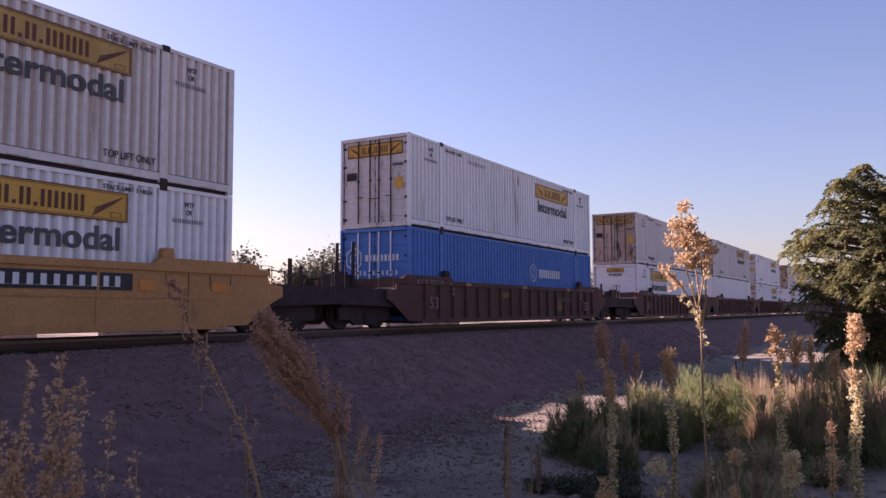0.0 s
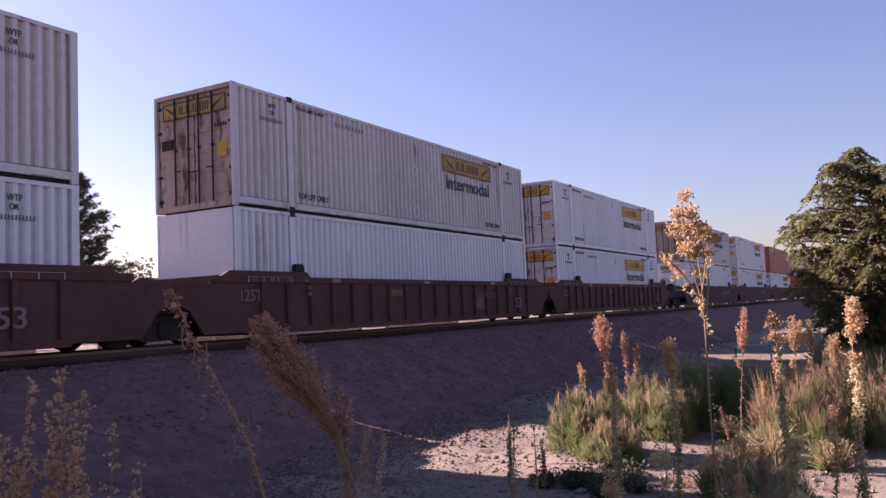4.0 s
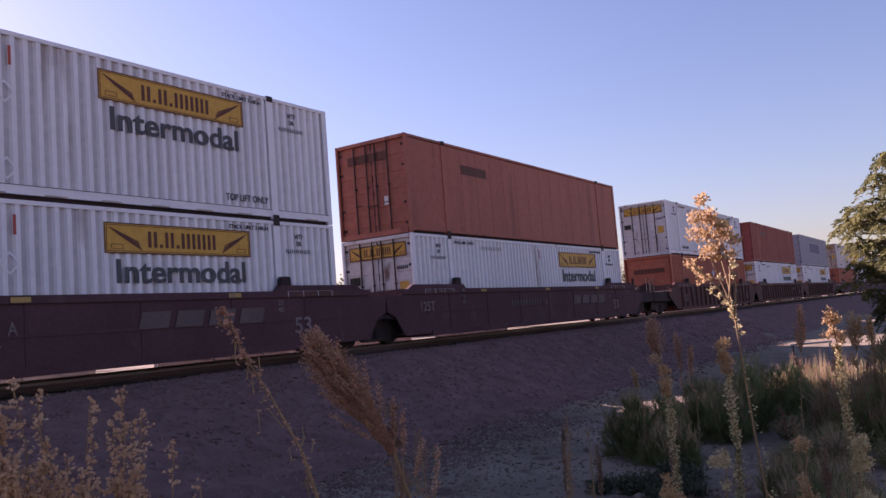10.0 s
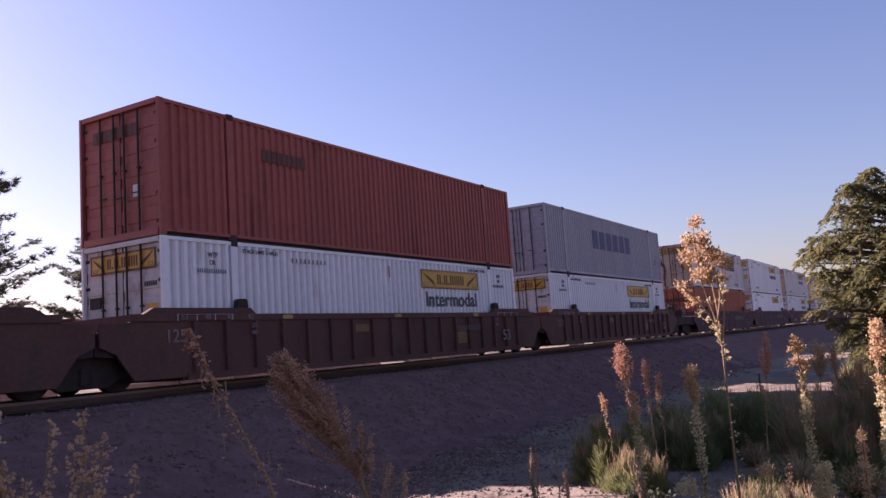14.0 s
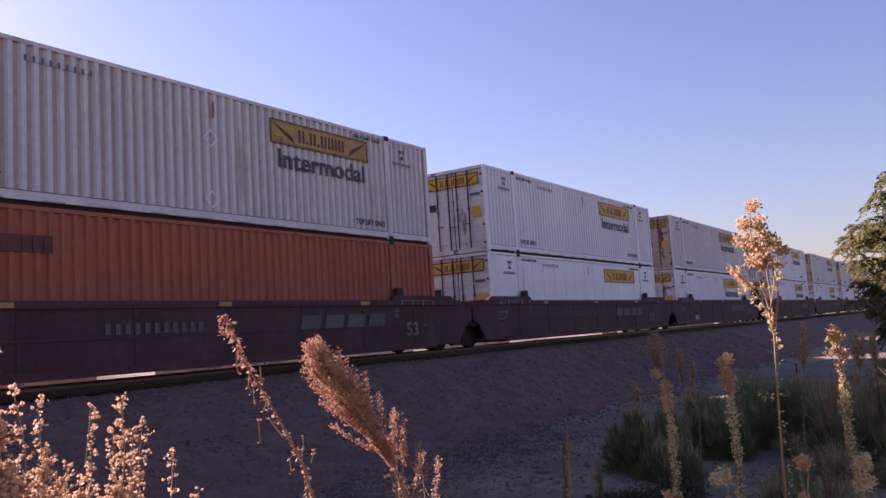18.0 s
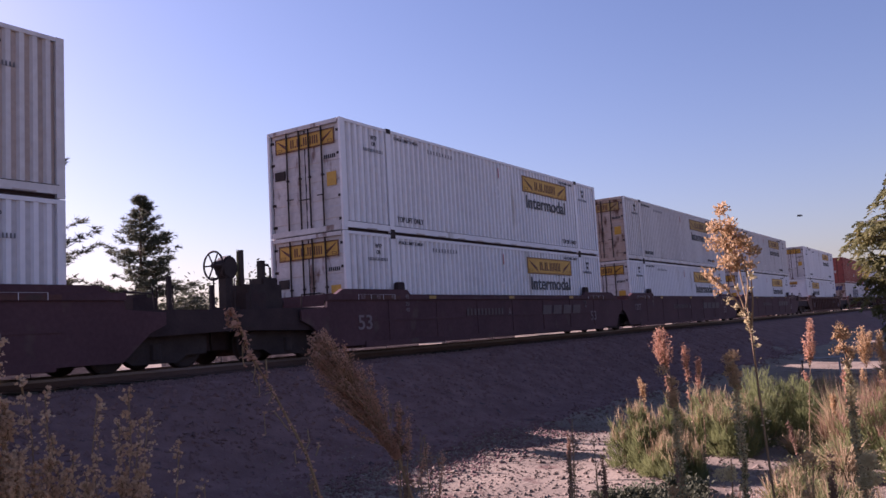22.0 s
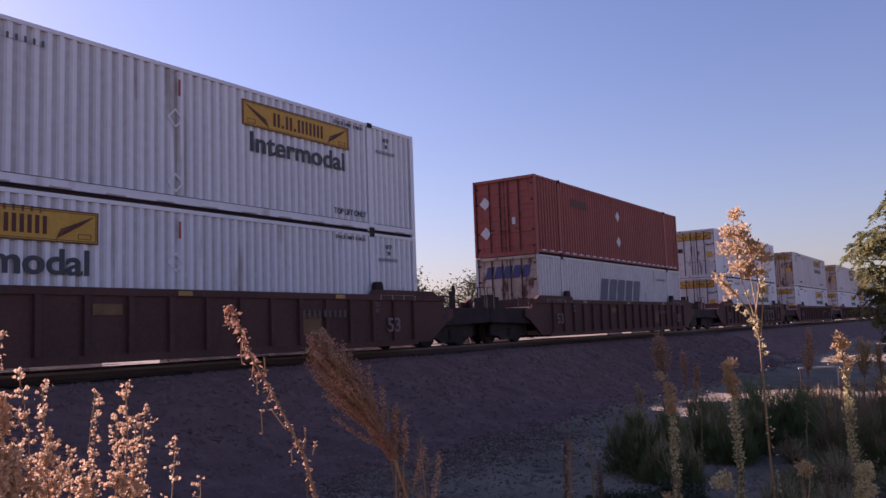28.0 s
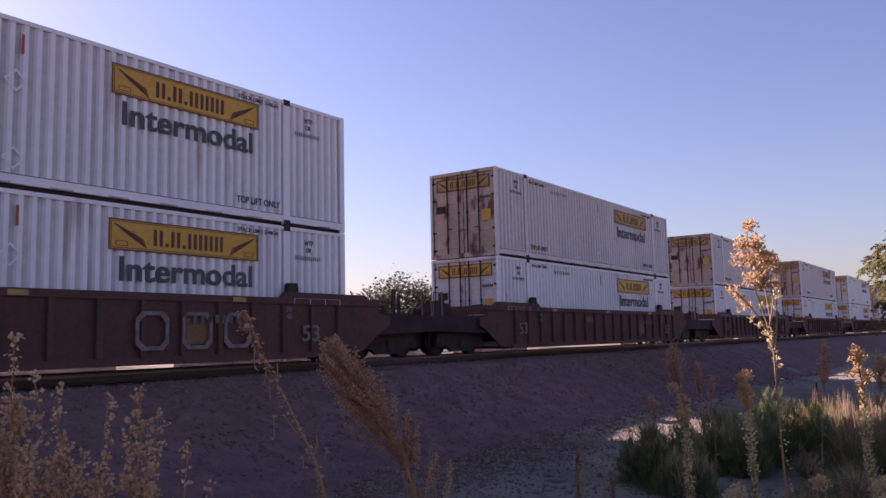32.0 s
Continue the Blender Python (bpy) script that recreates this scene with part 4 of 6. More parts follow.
        if ribbed:
            part("paint_patch", shared("paint_patch:", lambda: film(0.6, 0.2), M_patch), None, car, "faded amber paint patch", at=pose(6.0, -1.513, 0.98))
            part("paint_patch", shared("paint_patch_tall:", lambda: film(0.66, 0.5), M_patch), None, car, "faded amber paint patch", at=pose(11.25, -1.513, 0.5))
        part("stencil", text_mesh("c53", "53", 0.37, 0.55, M_code, 0.012), None, car, at=pose(14.35, -1.6 if ribbed else -1.512, 0.5))
        for i, num in enumerate(("53", "48", "45", "40")):
            part("stencil", text_mesh("n" + num, num, 0.12, 0.16, M_code, 0.006), None, car, at=pose(0.2 + 0.62 * i, -1.556, 1.35))
        for x in (0.1, CL - 2.0):
            part("load_marks", shared("load_marks:", lambda: bars(2.0, 0.13, 4, 0.024, True), M_paper), None, car, "pale hanging tick marks", at=pose(x, -1.556, 1.335))
            part("load_strip", shared("load_strip:", lambda: film(1.5, 0.085), M_car_brown), None, car, "dull red strip", at=pose(x + 0.25, -1.553, 1.345))
        for x in (2.12, CL - 2.3):
            for num, z in (("20", 1.16), ("40", 1.0)):
                part("stencil", text_mesh("c" + num, num, 0.11, 0.17, M_code, 0.008), None, car, at=pose(x, -1.6 if ribbed else -1.512, z))
        for i in range(3):
            part("reflector", shared("side_reflector:", lambda: film(0.34, 0.09), M_yellow2), None, car, "amber reflector strip", at=pose(3.2 + 4.6 * i, -1.556, 1.35))
    return car


# ---- the train: wells from the front of the shot to its end ----
UNITS = [  # place along the train, lower box, upper box, wagon, gap before, shared truck before, shared truck after
    (-22.1, "white", "stained", "ribbed", 7.35, 0, 0),
    (-2.45, "white", "stained", "yellow", 3.5, 0, 0), (21.18, "blue", "white", "ribbed", 7.5, 0, 0),
    (45.0, "roller", "stained", "ribbed", 7.7, 0, 1), (65.2, "white_turned", "stained", "ribbed", 4.0, 1, 1), (84.81, "white", "white", "ribbed", 3.35, 1, 0),
    (108.33, "roller", "stained", "smooth", 7.4, 0, 1), (127.86, "white", "white", "smooth", 3.35, 1, 1), (147.42, "white", "red", "smooth", 3.4, 1, 0),
    (171.01, "orange", "white", "ribbed", 7.4, 0, 1), (190.58, "white", "maroon", "ribbed", 3.4, 1, 1), (210.10, "white", "grey", "ribbed", 3.35, 1, 0),
    (233.66, "rust", "stained", "smooth", 7.4, 0, 1), (253.18, "plate", "white", "smooth", 3.35, 1, 1), (272.63, "white", "stained", "smooth", 3.3, 1, 0),
    (296.27, "white", "white", "smooth", 7.5, 0, 1), (315.72, "white", "stained", "smooth", 3.3, 1, 1), (335.16, "white", "stained", "smooth", 3.3, 1, 0),
    (358.93, "roller", "white", "ribbed", 7.6, 0, 0), (382.6, "slant", "diamonds", "ribbed", 7.52, 0, 0), (406.07, "white", "white", "ribbed", 7.3, 0, 0),
    (429.58, "white", "stained", "ribbed", 7.4, 0, 0), (453.1, "white", "stained", "ribbed", 7.4, 0, 0), (476.6, "white", "stained", "ribbed", 7.4, 0, 0),
    (500.1, "white", "white", "ribbed", 7.4, 0, 0), (523.6, "white", "stained", "ribbed", 7.4, 0, 0)]
RUN = [(0, 0.20), (1, 13.14), (2, 25.85), (3.5, 45.14), (5, 64.30), (6, 77.86), (7, 90.22), (8, 102.93), (9, 115.76), (10, 128.46), (11, 141.14), (12, 153.90), (13, 166.63), (14, 179.36), (15.5, 198.43), (17, 217.40), (18, 229.99), (19, 242.75), (20, 255.32), (21, 268.05), (22, 280.63), (23, 293.19), (24, 305.91), (25, 318.38), (26, 331.10), (27.5, 350.03), (29, 369.19), (30, 381.70), (31, 394.46), (32, 407.16)]
GEARS = {84.81: (1, 1.66, 1), 210.10: (1, 1.74, 2), 296.27: (-1, 2.15, 1)}
_made, MOVING = {}, []


def square_ring(w, h, k):
    """A flat hollow rectangle with cut corners, facing -y."""
    bm = bmesh.new()

    def line(e):
        c = 0.18 * w
        return [(e + c, e), (w - e - c, e), (w - e, e + c), (w - e, h - e - c), (w - e - c, h - e), (e + c, h - e), (e, h - e - c), (e, e + c)]
    a, b = [[bm.verts.new((x, -0.006, z)) for x, z in line(e)] for e in (0, k)]
    for i in range(8):
        bm.faces.new((a[i], a[(i + 1) % 8], b[(i + 1) % 8], b[i]))
    return bm


def chalk_star():
    """Thin chalk strokes that spread from one point, some joined at their ends."""
    bm = bmesh.new()
    ends = [(0.29 * math.cos(a), -0.004, (0.26 if z else 0.2) * math.sin(a)) for a, z in ((0.2, 1), (0.75, 0), (1.5, 1), (2.3, 1), (3.1, 0), (4.3, 1), (5.2, 0))]
    for i, p in enumerate(ends):
        tube(bm, [(0, -0.004, 0), p], [0.011, 0.007], 4)
        if i in (0, 2):
            tube(bm, [p, ends[i + 1]], [0.007, 0.007], 4)
    return bm


def taken(key, make, m):
    """The first of a kind is built, the next are copies."""
    if key in _made:
        return copy_thing(_made[key], m)
    _made[key] = make()
    _made[key].matrix_basis = m
    return _made[key]


for i, (at, low, high, wagon, gap, jl, jr) in enumerate(UNITS):
    after = UNITS[i + 1][4] if i + 1 < len(UNITS) else 7.4
    gear = GEARS.get(at, (0, 0, 0))
    car = taken(("car", wagon, round(gap, 1), round(after, 1), jl, jr, gear), lambda: well_car(wagon, gap, after, jl, jr, gear), pose(at, TRACK_Y, RAIL_Z))
    if at == 406.07:
        for k in range(3):
            part("graffiti", shared("graffiti:", lambda: square_ring(0.72, 0.72, 0.075), M_chalk), None, car, "faint chalky painted ring", at=pose(10.1 + 1.02 * k, -1.6, 0.4))
    if at == 272.63:
        part("stencil", text_mesh("sflc", "SFLC", 0.2, 0.66, M_paper, 0.012), None, car, at=pose(2.3, -1.514, 0.42))
    if at in (108.33, 253.18):
        part("chalk_mark", shared("chalk_mark:", chalk_star, M_carmark), None, car, "faint chalk star", at=pose(15.2 if at < 200 else 12.5, -1.512, 0.75 if at < 200 else 0.55))
    MOVING.append((car, at, RAIL_Z, 0))
    for name, z in ((low, 1.21), (high, 4.13)):
        turned = name.endswith("_turned")
        kind = name.split("_")[0]
        x = at + (CL if turned else 0)
        MOVING.append((taken(("box", kind), lambda: style(kind), pose(x, TRACK_Y, z, 0, 0, 180 if turned else 0)), x, z, 180 if turned else 0))


# ---- plants ----
def rnd(a, b):
    return random.uniform(a, b)


def leaf_quads(bm, p, size, n, spread, droop=0.0):
    """n small leaves round p, each a folded diamond."""
    p = Vector(p)
    for _ in range(n):
        c = p + Vector((random.gauss(0, spread), random.gauss(0, spread), random.gauss(0, spread)))
        d = Vector((rnd(-1, 1), rnd(-1, 1), rnd(-0.4, 1) - droop)).normalized()
        s = d.orthogonal().normalized() * size * rnd(0.25, 0.5)
        ln = d * size * rnd(0.6, 1.3)
        v = [bm.verts.new(c), bm.verts.new(c + ln * 0.5 + s), bm.verts.new(c + ln), bm.verts.new(c + ln * 0.5 - s)]
        bm.faces.new(v)


def seed_buds(bm, p, r, n):
    """n small buds round p, each four broad petals closed to a point."""
    for _ in range(n):
        c = Vector(p) + Vector((random.gauss(0, r), random.gauss(0, r), random.gauss(0, r)))
        up = Vector((random.gauss(0, 0.5), random.gauss(0, 0.5), 1)).normalized()
        a = up.orthogonal().normalized()
        b = up.cross(a)
        k, h = r * rnd(0.7, 1.15), r * rnd(1.5, 2.3)
        ring = [a * k, b * k, -a * k, -b * k]
        base, tip = bm.verts.new(c), bm.verts.new(c + up * h)
        vs = [bm.verts.new(c + q + up * h * 0.45) for q in ring]
        for i in range(4):
            if random.random() < 0.85:
                bm.faces.new((base, vs[i], tip, vs[(i + 1) % 4])) if i % 2 == 0 else bm.faces.new((base, vs[i], vs[(i + 1) % 4]))


def curve_pts(base, top, bow, n=10):
    base, top, bow = Vector(base), Vector(top), Vector(bow)
    return [base.lerp(top, i / (n - 1)) + bow * math.sin(math.pi * i / (n - 1)) for i in range(n)]


def drawn_in(p, k):
    """The point p brought towards the eye by the factor k."""
    return tuple(e + k * (c - e) for c, e in zip(p, EYE))


def stuff(ob):
    ob["kind"] = "stuff"
    return ob


def weed(label, base, top, leaf_mat, head_mat, head=0.25, head_w=0.05, leaves=160, leaf=0.03, heads=260, sprigs=0, sprig_len=0.18, radius=0.006, grain=0.02, beads=4):
    """An upright weed: a stem, leaves along it, beaded side sprigs and a bushy head. Base at the object's origin."""
    ob = tagged(new("weed"), label, "weed", group="trackside weeds")
    b = Vector((base[0], base[1], 0))
    b.z = ground_z(b.x, b.y) - 0.03
    ob.location = b
    t = Vector(top) - b
    pts = curve_pts((0, 0, 0), t, (0, 0, 0))
    part("stem", tube(bmesh.new(), pts, [radius * (1 - 0.75 * i / 9) for i in range(10)], 5), M_stem, ob)

    def on(f):
        f = min(max(f, 0), 0.999) * 9
        i = int(f)
        return pts[i].lerp(pts[i + 1], f - i)
    if leaves:
        bm = bmesh.new()
        for _ in range(leaves):
            leaf_quads(bm, on(rnd(0.25, 1 - head * 0.6)), leaf * rnd(0.6, 1.3), 1, 0.016)
        stuff(part("foliage", bm, leaf_mat, ob))
    bm = bmesh.new()
    for _ in range(heads):
        f = 1 - head * (random.random() ** 0.8)
        w = head_w * (0.35 + 1.1 * math.sin(math.pi * min(1, (1 - f) / head * 0.9 + 0.08)))
        leaf_quads(bm, on(f), grain, 1, w)
    sb = bmesh.new()
    for _ in range(sprigs):
        f = rnd(0.35, 0.97)
        p, ang = on(f), rnd(0, 6.28)
        d = Vector((math.cos(ang) * 0.6, math.sin(ang) * 0.6, rnd(0.5, 1.1)))
        d = (d.normalized() + (on(f + 0.05) - p).normalized() * 0.7).normalized() * sprig_len * rnd(0.4, 1.2) * (1.25 - 0.6 * f)
        tube(sb, [p, p + d * 0.5 + Vector((0, 0, 0.01)), p + d], [0.0028, 0.002, 0.0012], 4)
        for q in range(beads):
            leaf_quads(bm, p + d * (0.35 + 0.68 * (q + rnd(0, 0.6)) / beads), grain, 8, 0.008)
    stuff(part("seed_head", bm, head_mat, ob))
    if sprigs:
        stuff(part("branching", sb, M_stem, ob))
    else:
        sb.free()
    return ob


def spray(bm, sb, start, end, width, count, grain, per=9, bead=0.012, shape="fan", along=0.35, leaves=5):
    """A bushy head between two points: thin branches that part from the axis, strung with clusters of seeds."""
    start, end = Vector(start), Vector(end)
    ax = end - start
    u = ax.normalized()
    s = u.orthogonal().normalized()
    t = u.cross(s)
    for _ in range(count):
        f1 = 0.3 + 0.7 * random.random() ** 0.75
        if shape == "fan":
            w = min(1.0, f1 / 0.72) * (1.0 if f1 < 0.86 else 0.45 + 0.55 * math.sqrt(max(0, 1 - ((f1 - 0.86) / 0.14) ** 2)))
        else:
            w = math.sin(math.pi * min(1, max(0, (f1 - 0.2) / 0.9))) * 0.85 + 0.22
        a, q = rnd(0, 6.28), math.sqrt(random.random()) * rnd(0.85, 1.12)
        off = (s * math.cos(a) + t * math.sin(a)) * width * w * q
        f0 = max(0.0, f1 - rnd(0.3, 0.5)) * 0.85
        p0, p2 = start + ax * f0, start + ax * f1 + off
        p1 = p0.lerp(p2, 0.5) + off * 0.22
        tube(sb, [p0, p1, p2], [0.0026, 0.0018, 0.001], 4)
        for k in range(per):
            g = along + (1.03 - along) * (k + rnd(0, 0.7)) / per
            c = (p0 * (1 - g) + p1 * g) * (1 - g) + (p1 * (1 - g) + p2 * g) * g
            leaf_quads(bm, c + Vector((random.gauss(0, bead), random.gauss(0, bead), random.gauss(0, bead))) * 0.6, grain, leaves + (5 if bead > 0.02 else 0), bead * 0.55)


def plant(label, base, top, stem_at, sprays, seed_mat, leaf_mat, radius=0.008, leaves=60, leaf=0.03, bow=(0, 0, 0), crooked=0.0):
    """A weed whose head is made of sprays: each (from, tip offset, width, count, grain, per, bead, shape)."""
    ob = tagged(new("weed"), label, "weed", group="trackside weeds")
    b = Vector((base[0], base[1], 0))
    b.z = ground_z(b.x, b.y) - 0.03
    ob.location = b
    pts = curve_pts((0, 0, 0), Vector(top) - b, bow)
    pts = [p + Vector((random.gauss(0, crooked), random.gauss(0, crooked), 0)) * (0 < i < 9) for i, p in enumerate(pts)]

    def on(f):
        f = min(max(f, 0), 0.999) * 9
        return pts[int(f)].lerp(pts[int(f) + 1], f - int(f))
    n = int(9 * stem_at) + 1
    stem = pts[:n] + [on(stem_at)]
    part("stem", tube(bmesh.new(), stem, [radius * (1 - 0.6 * i / n) for i in range(n + 1)], 6), M_stem, ob)
    bm, sb, lb = bmesh.new(), bmesh.new(), bmesh.new()
    for f, tip, width, count, grain, per, bead, shape in sprays:
        end = on(0.999) if tip is None else on(f) + Vector(tip)
        spray(bm, sb, on(f), end, width, count, grain, per, bead, shape)
    for _ in range(leaves):
        leaf_quads(lb, on(rnd(0.12, stem_at)), leaf * rnd(0.5, 1.2), 1, 0.012, 0.5)
    stuff(part("seed_head", bm, seed_mat, ob))
    stuff(part("branching", sb, M_stem, ob))
    if leaves:
        stuff(part("foliage", lb, leaf_mat, ob))
    else:
        lb.free()
    return ob


def beaded(label, base, top, clusters=9, side=3, crooked=0.012, reach=0.15, dense=1.0, size=0.82):
    """A dry weed with round clusters of seeds strung along its stem and its steep side sprigs."""
    ob = tagged(new("weed"), label, "weed", group="trackside weeds")
    b = Vector((base[0], base[1], 0))
    b.z = ground_z(b.x, b.y) - 0.03
    ob.location = b
    t = Vector(top) - b
    sag = Vector((0.25 * t.x, 0.25 * t.y, 0))
    pts = curve_pts((0, 0, 0), t, -sag * 0.6, 12)
    pts = [p + Vector((random.gauss(0, crooked), random.gauss(0, crooked), 0)) * (0 < i) for i, p in enumerate(pts)]
    part("stem", tube(bmesh.new(), pts, [0.0038 * (1 - 0.7 * i / 11) for i in range(12)], 5), M_stem, ob)
    bm, sb = bmesh.new(), bmesh.new()

    def on(f):
        f = min(max(f, 0), 0.999) * 11
        return pts[int(f)].lerp(pts[int(f) + 1], f - int(f))

    def string(a, c, n):
        for k in range(n):
            f = (k + rnd(0.1, 0.9)) / n
            p = a.lerp(c, f)
            o = Vector((rnd(-1, 1), rnd(-1, 1), rnd(-0.5, 1))).normalized() * rnd(0.006, 0.028) * (1.2 - 0.5 * f) * size
            r = rnd(0.6, 1.25) * size
            seed_buds(bm, p + o, 0.0066 * r, random.randint(2, 4))
            leaf_quads(bm, p + o, 0.0095 * r, 3, 0.005 * r)
            tube(sb, [p - (c - a) * 0.03, p + o], [0.0009, 0.0007], 3)
        seed_buds(bm, c, 0.0066 * size, 3)
    string(on(0.62), on(0.8), max(2, int(clusters * 0.4 * dense)))
    string(on(0.8), on(1.0), max(3, int(clusters * 0.8 * dense)))
    for _ in range(side):
        f = rnd(0.5, 0.86)
        a = rnd(0, 6.28)
        p, d = on(f), Vector((math.cos(a) * 0.35, math.sin(a) * 0.35, 1)).normalized() * reach * size * rnd(0.6, 1.25)
        tube(sb, [p, p + d * 0.45 + Vector((math.cos(a), math.sin(a), 0)) * 0.006, p + d], [0.0014, 0.001, 0.0007], 4)
        string(p + d * 0.35, p + d, int(clusters * 0.6))
    stuff(part("seed_head", bm, M_bead, ob))
    stuff(part("branching", sb, M_stem, ob))
    return ob


def bush(label, at, radius, height, count, mat, dry=None, blade=0.17, thick=0.0042, lobes=9, topknot=0):
    """A rounded ragged shrub: stems, and a shell of short fine upright blades over several lobes, with dry stalks on top."""
    ob = tagged(new("shrub"), label, "shrub", group="trackside shrubs")
    x, y = at
    ob.location = (x, y, ground_z(x, y) - 0.02)
    sb, bm, db = bmesh.new(), bmesh.new(), bmesh.new()
    heads = []
    for i in range(lobes):
        a, q = 2.4 * i + rnd(-0.4, 0.4), 0.85 * math.sqrt((i + 0.3) / lobes)
        heads.append((Vector((radius * q * math.cos(a), radius * q * math.sin(a), 0)), radius * rnd(0.3, 0.55), height * rnd(0.62, 1.05) * (1 - 0.5 * q * q)))

    def blades(bm, p, d, n, ln, w):
        for _ in range(n):
            v = (d + Vector((random.gauss(0, 0.3), random.gauss(0, 0.3), random.gauss(0.1, 0.25)))).normalized() * ln * rnd(0.5, 1.2)
            s = Vector((rnd(-1, 1), rnd(-1, 1), rnd(-0.3, 0.3))).normalized() * w
            q = p + Vector((random.gauss(0, 0.014), random.gauss(0, 0.014), random.gauss(0, 0.014)))
            vs = [bm.verts.new(q - s * 0.6), bm.verts.new(q + s * 0.6), bm.verts.new(q + v * 0.6 + s), bm.verts.new(q + v), bm.verts.new(q + v * 0.6 - s)]
            bm.faces.new(vs)
    for k in range(count // 8):
        c, r, h = random.choice(heads)
        a, el = rnd(0, 6.28), math.asin(random.random() ** 0.8)
        g = (0.4 + 0.62 * random.random() ** 0.6) * (1 + 0.16 * math.sin(3 * a + c.x * 9) * math.cos(4 * el))
        out = Vector((math.cos(a) * math.cos(el), math.sin(a) * math.cos(el), math.sin(el)))
        p = c + Vector((out.x * r, out.y * r, out.z * h)) * g
        d = (out * 0.7 + Vector((0, 0, 0.7))).normalized()
        p -= d * blade * 0.5
        p.z = max(p.z, 0.02)
        blades(bm, p, d, 8, blade, thick)
        if k % 6 == 0:
            tube(sb, [c * 0.4, c * 0.4 + (p - c * 0.4) * 0.55 + Vector((0, 0, 0.08)), p], [0.006, 0.004, 0.002], 4)
        if dry and el > 0.7 and k % max(1, topknot) == 0:
            tube(sb, [p, p + Vector((random.gauss(0, 0.03), random.gauss(0, 0.03), blade * rnd(0.8, 2.2)))], [0.003, 0.0015], 3)
            blades(db, p + d * blade * 0.7, Vector((0, 0, 1)), 5, blade * 1.1, thick)
    stuff(part("foliage", bm, mat, ob))
    stuff(part("branching", sb, M_stem, ob))
    if dry:
        stuff(part("dry_top", db, dry, ob, "dry tan and russet tips"))
    else:
        db.free()
    return ob


def clump(name, label, at, radius, height, count, mats, thick=0.012, leafy=0):
    """A ragged shrub of several tufts of thin leaning blades, some with small leaves, in one or two tints."""
    ob = tagged(new(name), label, "shrub", group="trackside shrubs")
    x, y = at
    ob.location = (x, y, ground_z(x, y) - 0.02)
    spots = []
    for _ in range(9):
        a, r = rnd(0, 6.28), radius * math.sqrt(random.random())
        spots.append((r * math.cos(a), r * math.sin(a), height * rnd(0.45, 1.05), radius * rnd(0.25, 0.5)))
    for k, m in enumerate(mats):
        bm = bmesh.new()
        for _ in range(count // len(mats)):
            sx, sy, sh, sr = random.choice(spots[k::len(mats)] or spots) if random.random() < 0.6 else random.choice(spots)
            a, q = rnd(0, 6.28), math.sqrt(random.random())
            p = Vector((sx + 0.25 * sr * q * math.cos(a), sy + 0.25 * sr * q * math.sin(a), 0))
            h = sh * rnd(0.35, 1.0) * (1 - 0.35 * q * q)
            tip = p + Vector((sr * q * math.cos(a) + random.gauss(0, 0.05) * height, sr * q * math.sin(a) + random.gauss(0, 0.05) * height, h))
            mid = p.lerp(tip, 0.5) + Vector((-0.12 * sr * q * math.cos(a), -0.12 * sr * q * math.sin(a), 0.1 * h))
            s = Vector((rnd(-1, 1), rnd(-1, 1), 0)).normalized() * thick * rnd(0.5, 1.2)
            v = [bm.verts.new(p - s), bm.verts.new(p + s), bm.verts.new(mid + s * 0.8), bm.verts.new(mid - s * 0.8), bm.verts.new(tip)]
            bm.faces.new((v[0], v[1], v[2], v[3]))
            bm.faces.new((v[3], v[2], v[4]))
            for _ in range(leafy):
                leaf_quads(bm, p.lerp(tip, rnd(0.3, 1)), thick * 2.6, 1, thick)
        stuff(part("foliage" if k == 0 else "dry_foliage", bm, m, ob))
    return ob


RIGHT, AWAY, UP = Vector((0.55, -0.835, 0)), Vector((0.835, 0.55, 0)), Vector((0, 0, 1))


def puff(bm, c, r, size, fill=26000):
    """A ragged ball of small leaves, denser at its rim."""
    for _ in range(int(r * r * fill) + 5):
        d = Vector((random.gauss(0, 1), random.gauss(0, 1), random.gauss(0, 1))).normalized() * r * rnd(0.45, 1.12)
        leaf_quads(bm, c + d, size * rnd(0.7, 1.2), 1, 0.004, -0.2)


